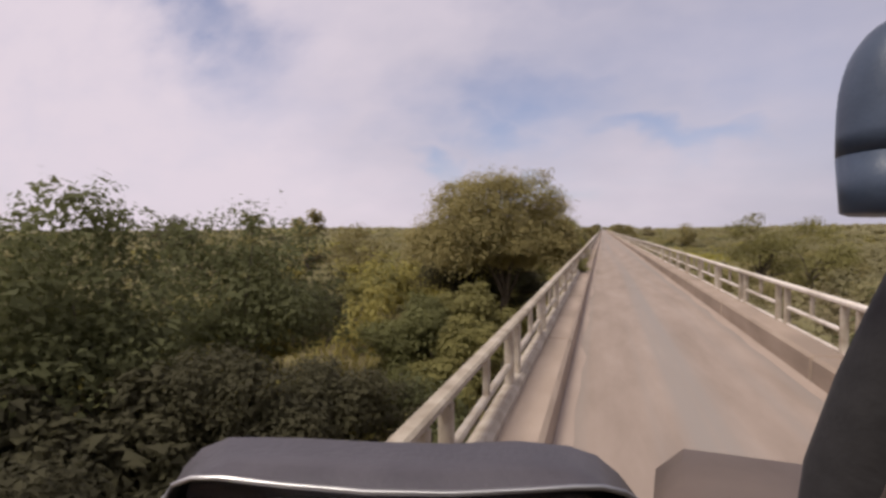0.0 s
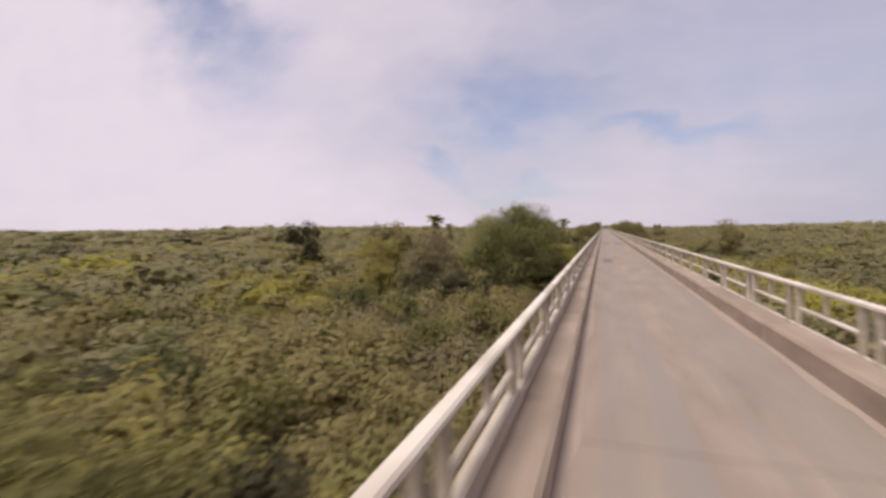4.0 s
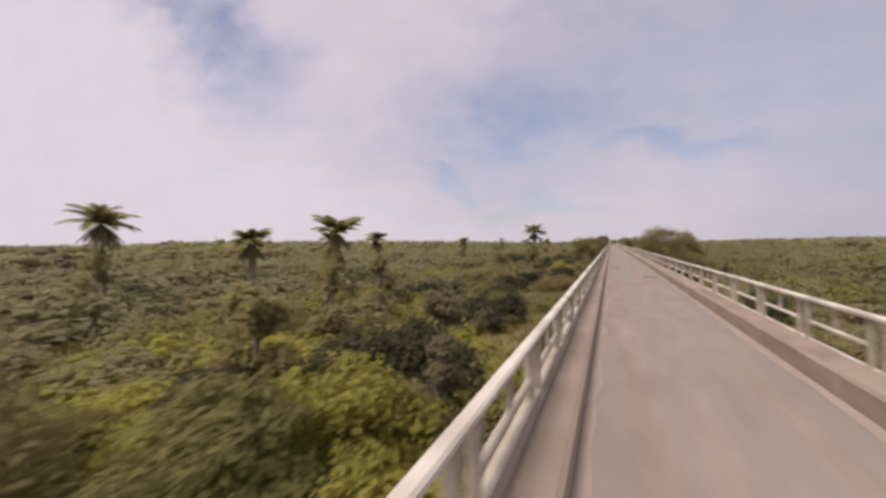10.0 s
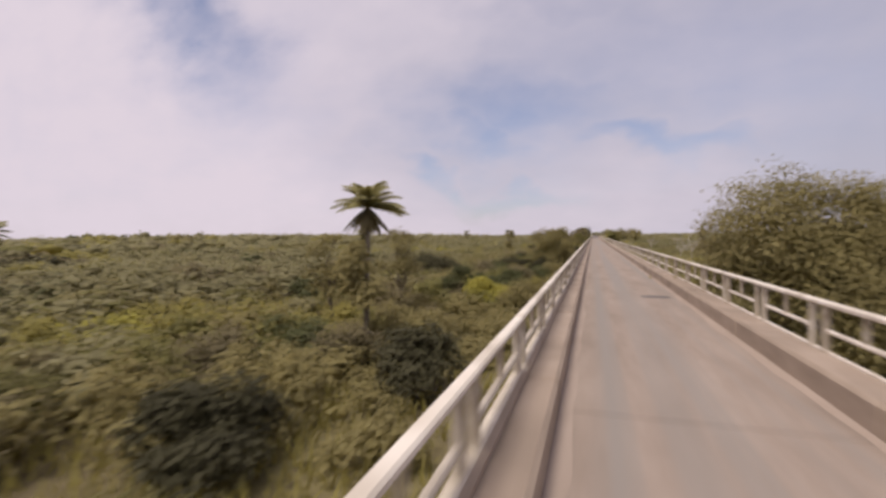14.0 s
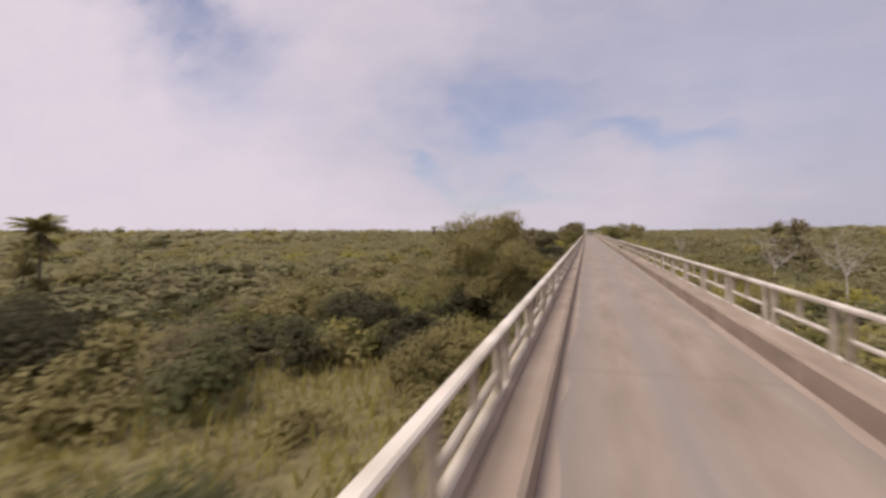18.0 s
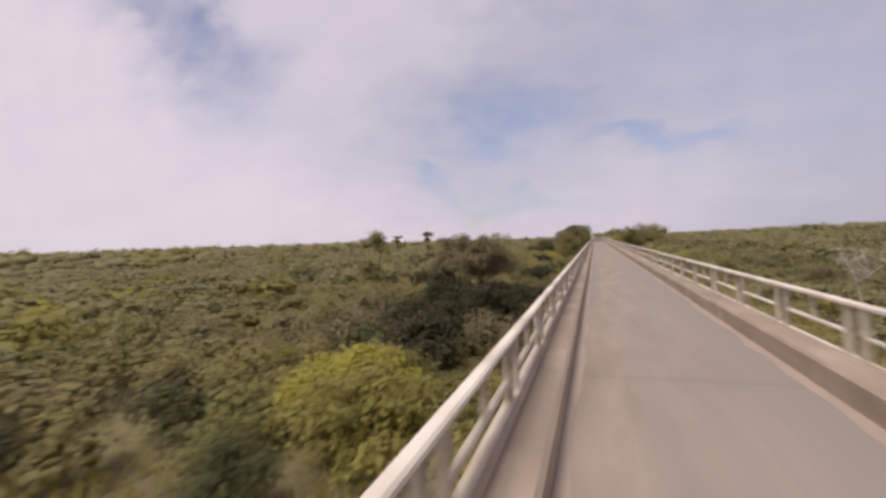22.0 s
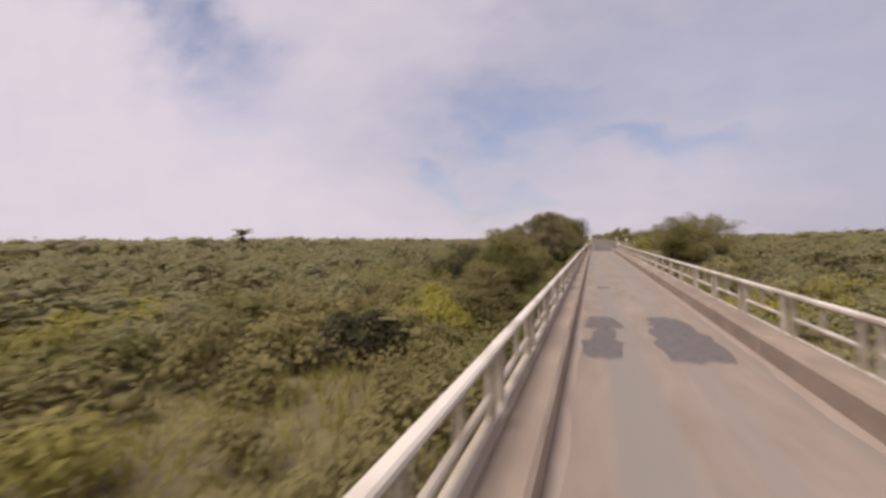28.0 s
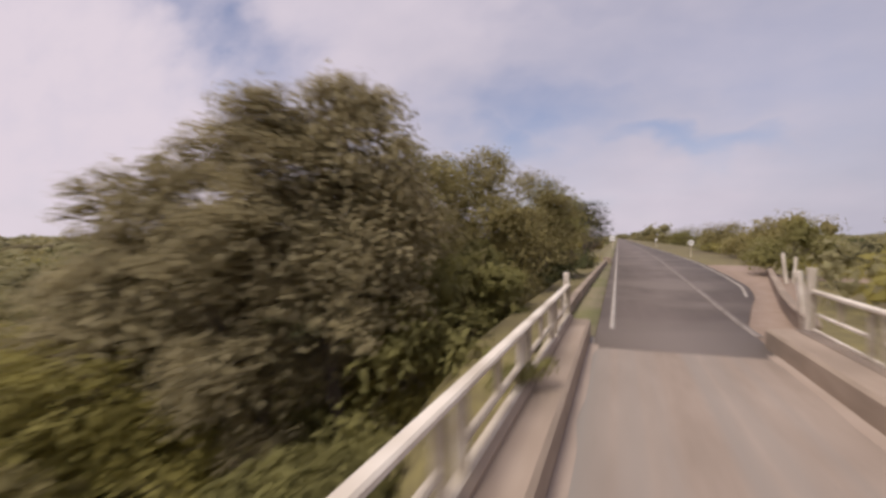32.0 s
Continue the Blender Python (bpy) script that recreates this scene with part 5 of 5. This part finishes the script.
def make_truck():
    truck = new("truck")
    aside = PATH[0][1]
    truck.location.x = aside
    tagged(truck, "sand-coloured off-road truck with a door mirror and a raised air intake", "truck")

    def shell(name, sections, mat, label=""):
        """sections: (y, x0, x1, z0, z1, corner)"""
        rings = []
        for y, x0, x1, z0, z1, r in sections:
            rings.append([(x0 + r, y, z0), (x1 - r, y, z0), (x1, y, z0 + r), (x1, y, z1 - r), (x1 - r, y, z1), (x0 + r, y, z1), (x0, y, z1 - r), (x0, y, z0 + r)])
        v, f = loft(rings)
        return part(name, mesh_from(name, v, f), mat, truck, label)

    shell("bonnet", [(0.80, 0.14, 1.98, 0.85, 1.45, 0.07), (1.30, 0.13, 1.97, 0.85, 1.43, 0.07), (1.62, 0.17, 1.94, 0.85, 1.40, 0.08), (1.74, 0.24, 1.88, 0.88, 1.29, 0.10)], SAND, "dusty bonnet")
    shell("cab", [(-1.60, 0.30, 1.88, 0.80, 2.48, 0.10), (-1.45, 0.25, 1.93, 0.78, 2.54, 0.10), (0.25, 0.25, 1.93, 0.78, 2.54, 0.12), (0.40, 0.27, 1.91, 0.78, 2.30, 0.12), (0.78, 0.24, 1.94, 0.78, 1.40, 0.06)], SAND)
    shell("load_bed", [(-4.0, 0.22, 1.96, 0.95, 1.65, 0.05), (-1.66, 0.22, 1.96, 0.95, 1.65, 0.05)], SAND)
    shell("bumper", [(1.86, 0.25, 1.93, 0.62, 0.88, 0.04), (2.0, 0.28, 1.90, 0.64, 0.86, 0.05)], PLASTIC)
    shell("chassis", [(-3.9, 0.55, 1.63, 0.55, 0.85, 0.04), (1.84, 0.55, 1.63, 0.55, 0.85, 0.04)], BLACK)
    part("side_window", boxed(0.236, 0.252, -1.1, 0.12, 1.62, 2.32, bevel=0.006), GLASS, truck)
    part("side_window", boxed(1.928, 1.944, -1.1, 0.12, 1.62, 2.32, bevel=0.006), GLASS, truck)
    for x in (0.48, 1.70):
        bm = bmesh.new()
        bmesh.ops.create_cone(bm, cap_ends=True, segments=20, radius1=0.10, radius2=0.08, depth=0.05, matrix=pose(x, 1.86, 1.06, -90))
        part("headlight", bm, GLASS, truck)
    for x, y in ((0.42, 1.15), (1.76, 1.15), (0.42, -2.75), (1.76, -2.75)):
        rings = []
        for dx, r in ((-0.14, 0.36), (-0.14, 0.47), (-0.10, 0.50), (0.10, 0.50), (0.14, 0.47), (0.14, 0.36)):
            rings.append([(x + dx, y + r * math.cos(k * math.pi / 14), 0.50 + r * math.sin(k * math.pi / 14)) for k in range(28)])
        v, f = loft(rings + rings[:1], False)
        wheel = part("wheel", mesh_from("wheel", v, f), BLACK, truck)
        rings = [[(x + dx, y + r * math.cos(k * math.pi / 14), 0.50 + r * math.sin(k * math.pi / 14)) for k in range(28)] for dx, r in ((-0.11, 0.37), (-0.07, 0.30), (0.07, 0.30), (0.11, 0.37))]
        v, f = loft(rings)
        part("rim", mesh_from("rim", v, f), STEEL, wheel)

    # door mirror and air intake, shaped to fit the first camera view: x across, y up, z back
    first_view = pose(*PATH[0][1:4], 90 + PATH[0][5], PATH[0][6], PATH[0][4])

    def placed(name, v, f, mat, label="", parent=None):
        v = np.array([first_view @ Vector(p) for p in v]) - (aside, 0, 0)
        return part(name, mesh_from(name, v, f), mat, parent or truck, label, smooth=True)

    # the housing's outline as pixel positions in that view
    across = [300, 318, 350, 400, 500, 650, 800, 930, 1010, 1060, 1100, 1135]
    crown = [868, 832, 800, 780, 781, 789, 792, 787, 795, 812, 845, 890]
    lip = [884, 858, 845, 845, 857, 870, 873, 867, 862, 862, 872, 896]
    rings, edge = [], []
    for px, c, l in zip(across, crown, lip):
        x = (px - 784) / 823.3
        top, front = -(c - 441) / 823.3 * 0.30, -(l - 441) / 823.3 * 0.252
        low = -0.335 + 0.5 * (top + 0.125) if px < 330 or px > 1100 else -0.335
        side = 0.258
        rings.append([(x * side, front, -0.252), (x * side, (front + top) / 2 + 0.004, -0.262), (x * 0.29, top - 0.002, -0.285), (x * 0.30, top, -0.305), (x * 0.30, top - 0.012, -0.335), (x * 0.29, top - 0.05, -0.36),
                      (x * 0.27, (top + low) / 2, -0.37), (x * 0.27, low + 0.03, -0.35), (x * 0.27, low, -0.31), (x * side, low + 0.004, -0.256)])
        edge.append((x * side, front, -0.2515))
    v, f = loft(rings)
    f[0] = np.array([q for i, q in enumerate(f[0].tolist()) if i % 10 != 9])
    mirror = placed("door_mirror", v, f, PLASTIC, "dark grey plastic door mirror housing")
    v, f = tube(edge, [0.0015] * len(edge), 6)
    placed("trim", v, f, STEEL, "shiny rim", mirror)
    glass = [(-0.146, -0.150, -0.2565), (-0.140, -0.130, -0.2565), (-0.11, -0.128, -0.2565), (0.08, -0.136, -0.2565), (0.10, -0.15, -0.2565), (0.10, -0.32, -0.2565), (-0.135, -0.32, -0.2565)]
    back = [(x, y, z - 0.004) for x, y, z in glass]
    v, f = loft([back, glass])
    placed("mirror_glass", v, f, MIRROR, "mirror glass", mirror)
    v, f = tube([(0.10, -0.26, -0.31), (0.20, -0.30, -0.30), (0.34, -0.36, -0.20)], [0.018, 0.02, 0.024], 10)
    placed("arm", v, f, PLASTIC, "", mirror)

    def bell(levels, cx, cz, n=24):
        return loft([[(cx + dx + r * math.cos(2 * math.pi * k / n), y, cz + r * 0.8 * math.sin(2 * math.pi * k / n)) for k in range(n)] for y, r, dx in levels])

    v, f = bell([(0.058, 0.085, 0.0), (0.063, 0.098, 0.0), (0.16, 0.104, 0.0)], 0.790, -0.79)
    intake = placed("air_intake", v, f, SNORKEL, "blue-grey plastic air intake head on a tube")
    v, f = bell([(0.163, 0.104, 0.0), (0.20, 0.1035, 0.0), (0.24, 0.102, 0.0), (0.275, 0.0995, 0.001), (0.305, 0.095, 0.003), (0.330, 0.089, 0.005), (0.352, 0.080, 0.008), (0.370, 0.069, 0.010), (0.384, 0.056, 0.013), (0.395, 0.040, 0.016), (0.402, 0.022, 0.018), (0.405, 0.004, 0.020)], 0.790, -0.79)
    placed("cap", v, f, SNORKEL, "", intake)
    for y, x in ((0.30, 0.762), (0.125, 0.768)):
        v, f = tube([(x, y, -0.70), (x, y, -0.712)], [0.011, 0.011], 12)
        placed("bolt_recess", v, f, BLACK, "", intake)
    v, f = tube([(0.84, 0.06, -0.80), (0.90, 0.02, -0.81), (0.90, -0.04, -0.82), (0.885, -0.12, -0.84), (0.872, -0.283, -0.90), (0.862, -0.477, -0.96), (0.87, -0.80, -1.02)],
                [0.06, 0.075, 0.08, 0.085, 0.09, 0.095, 0.10], 14)
    placed("intake_tube", v, f, BLACK, "black intake tube", intake)


make_truck()
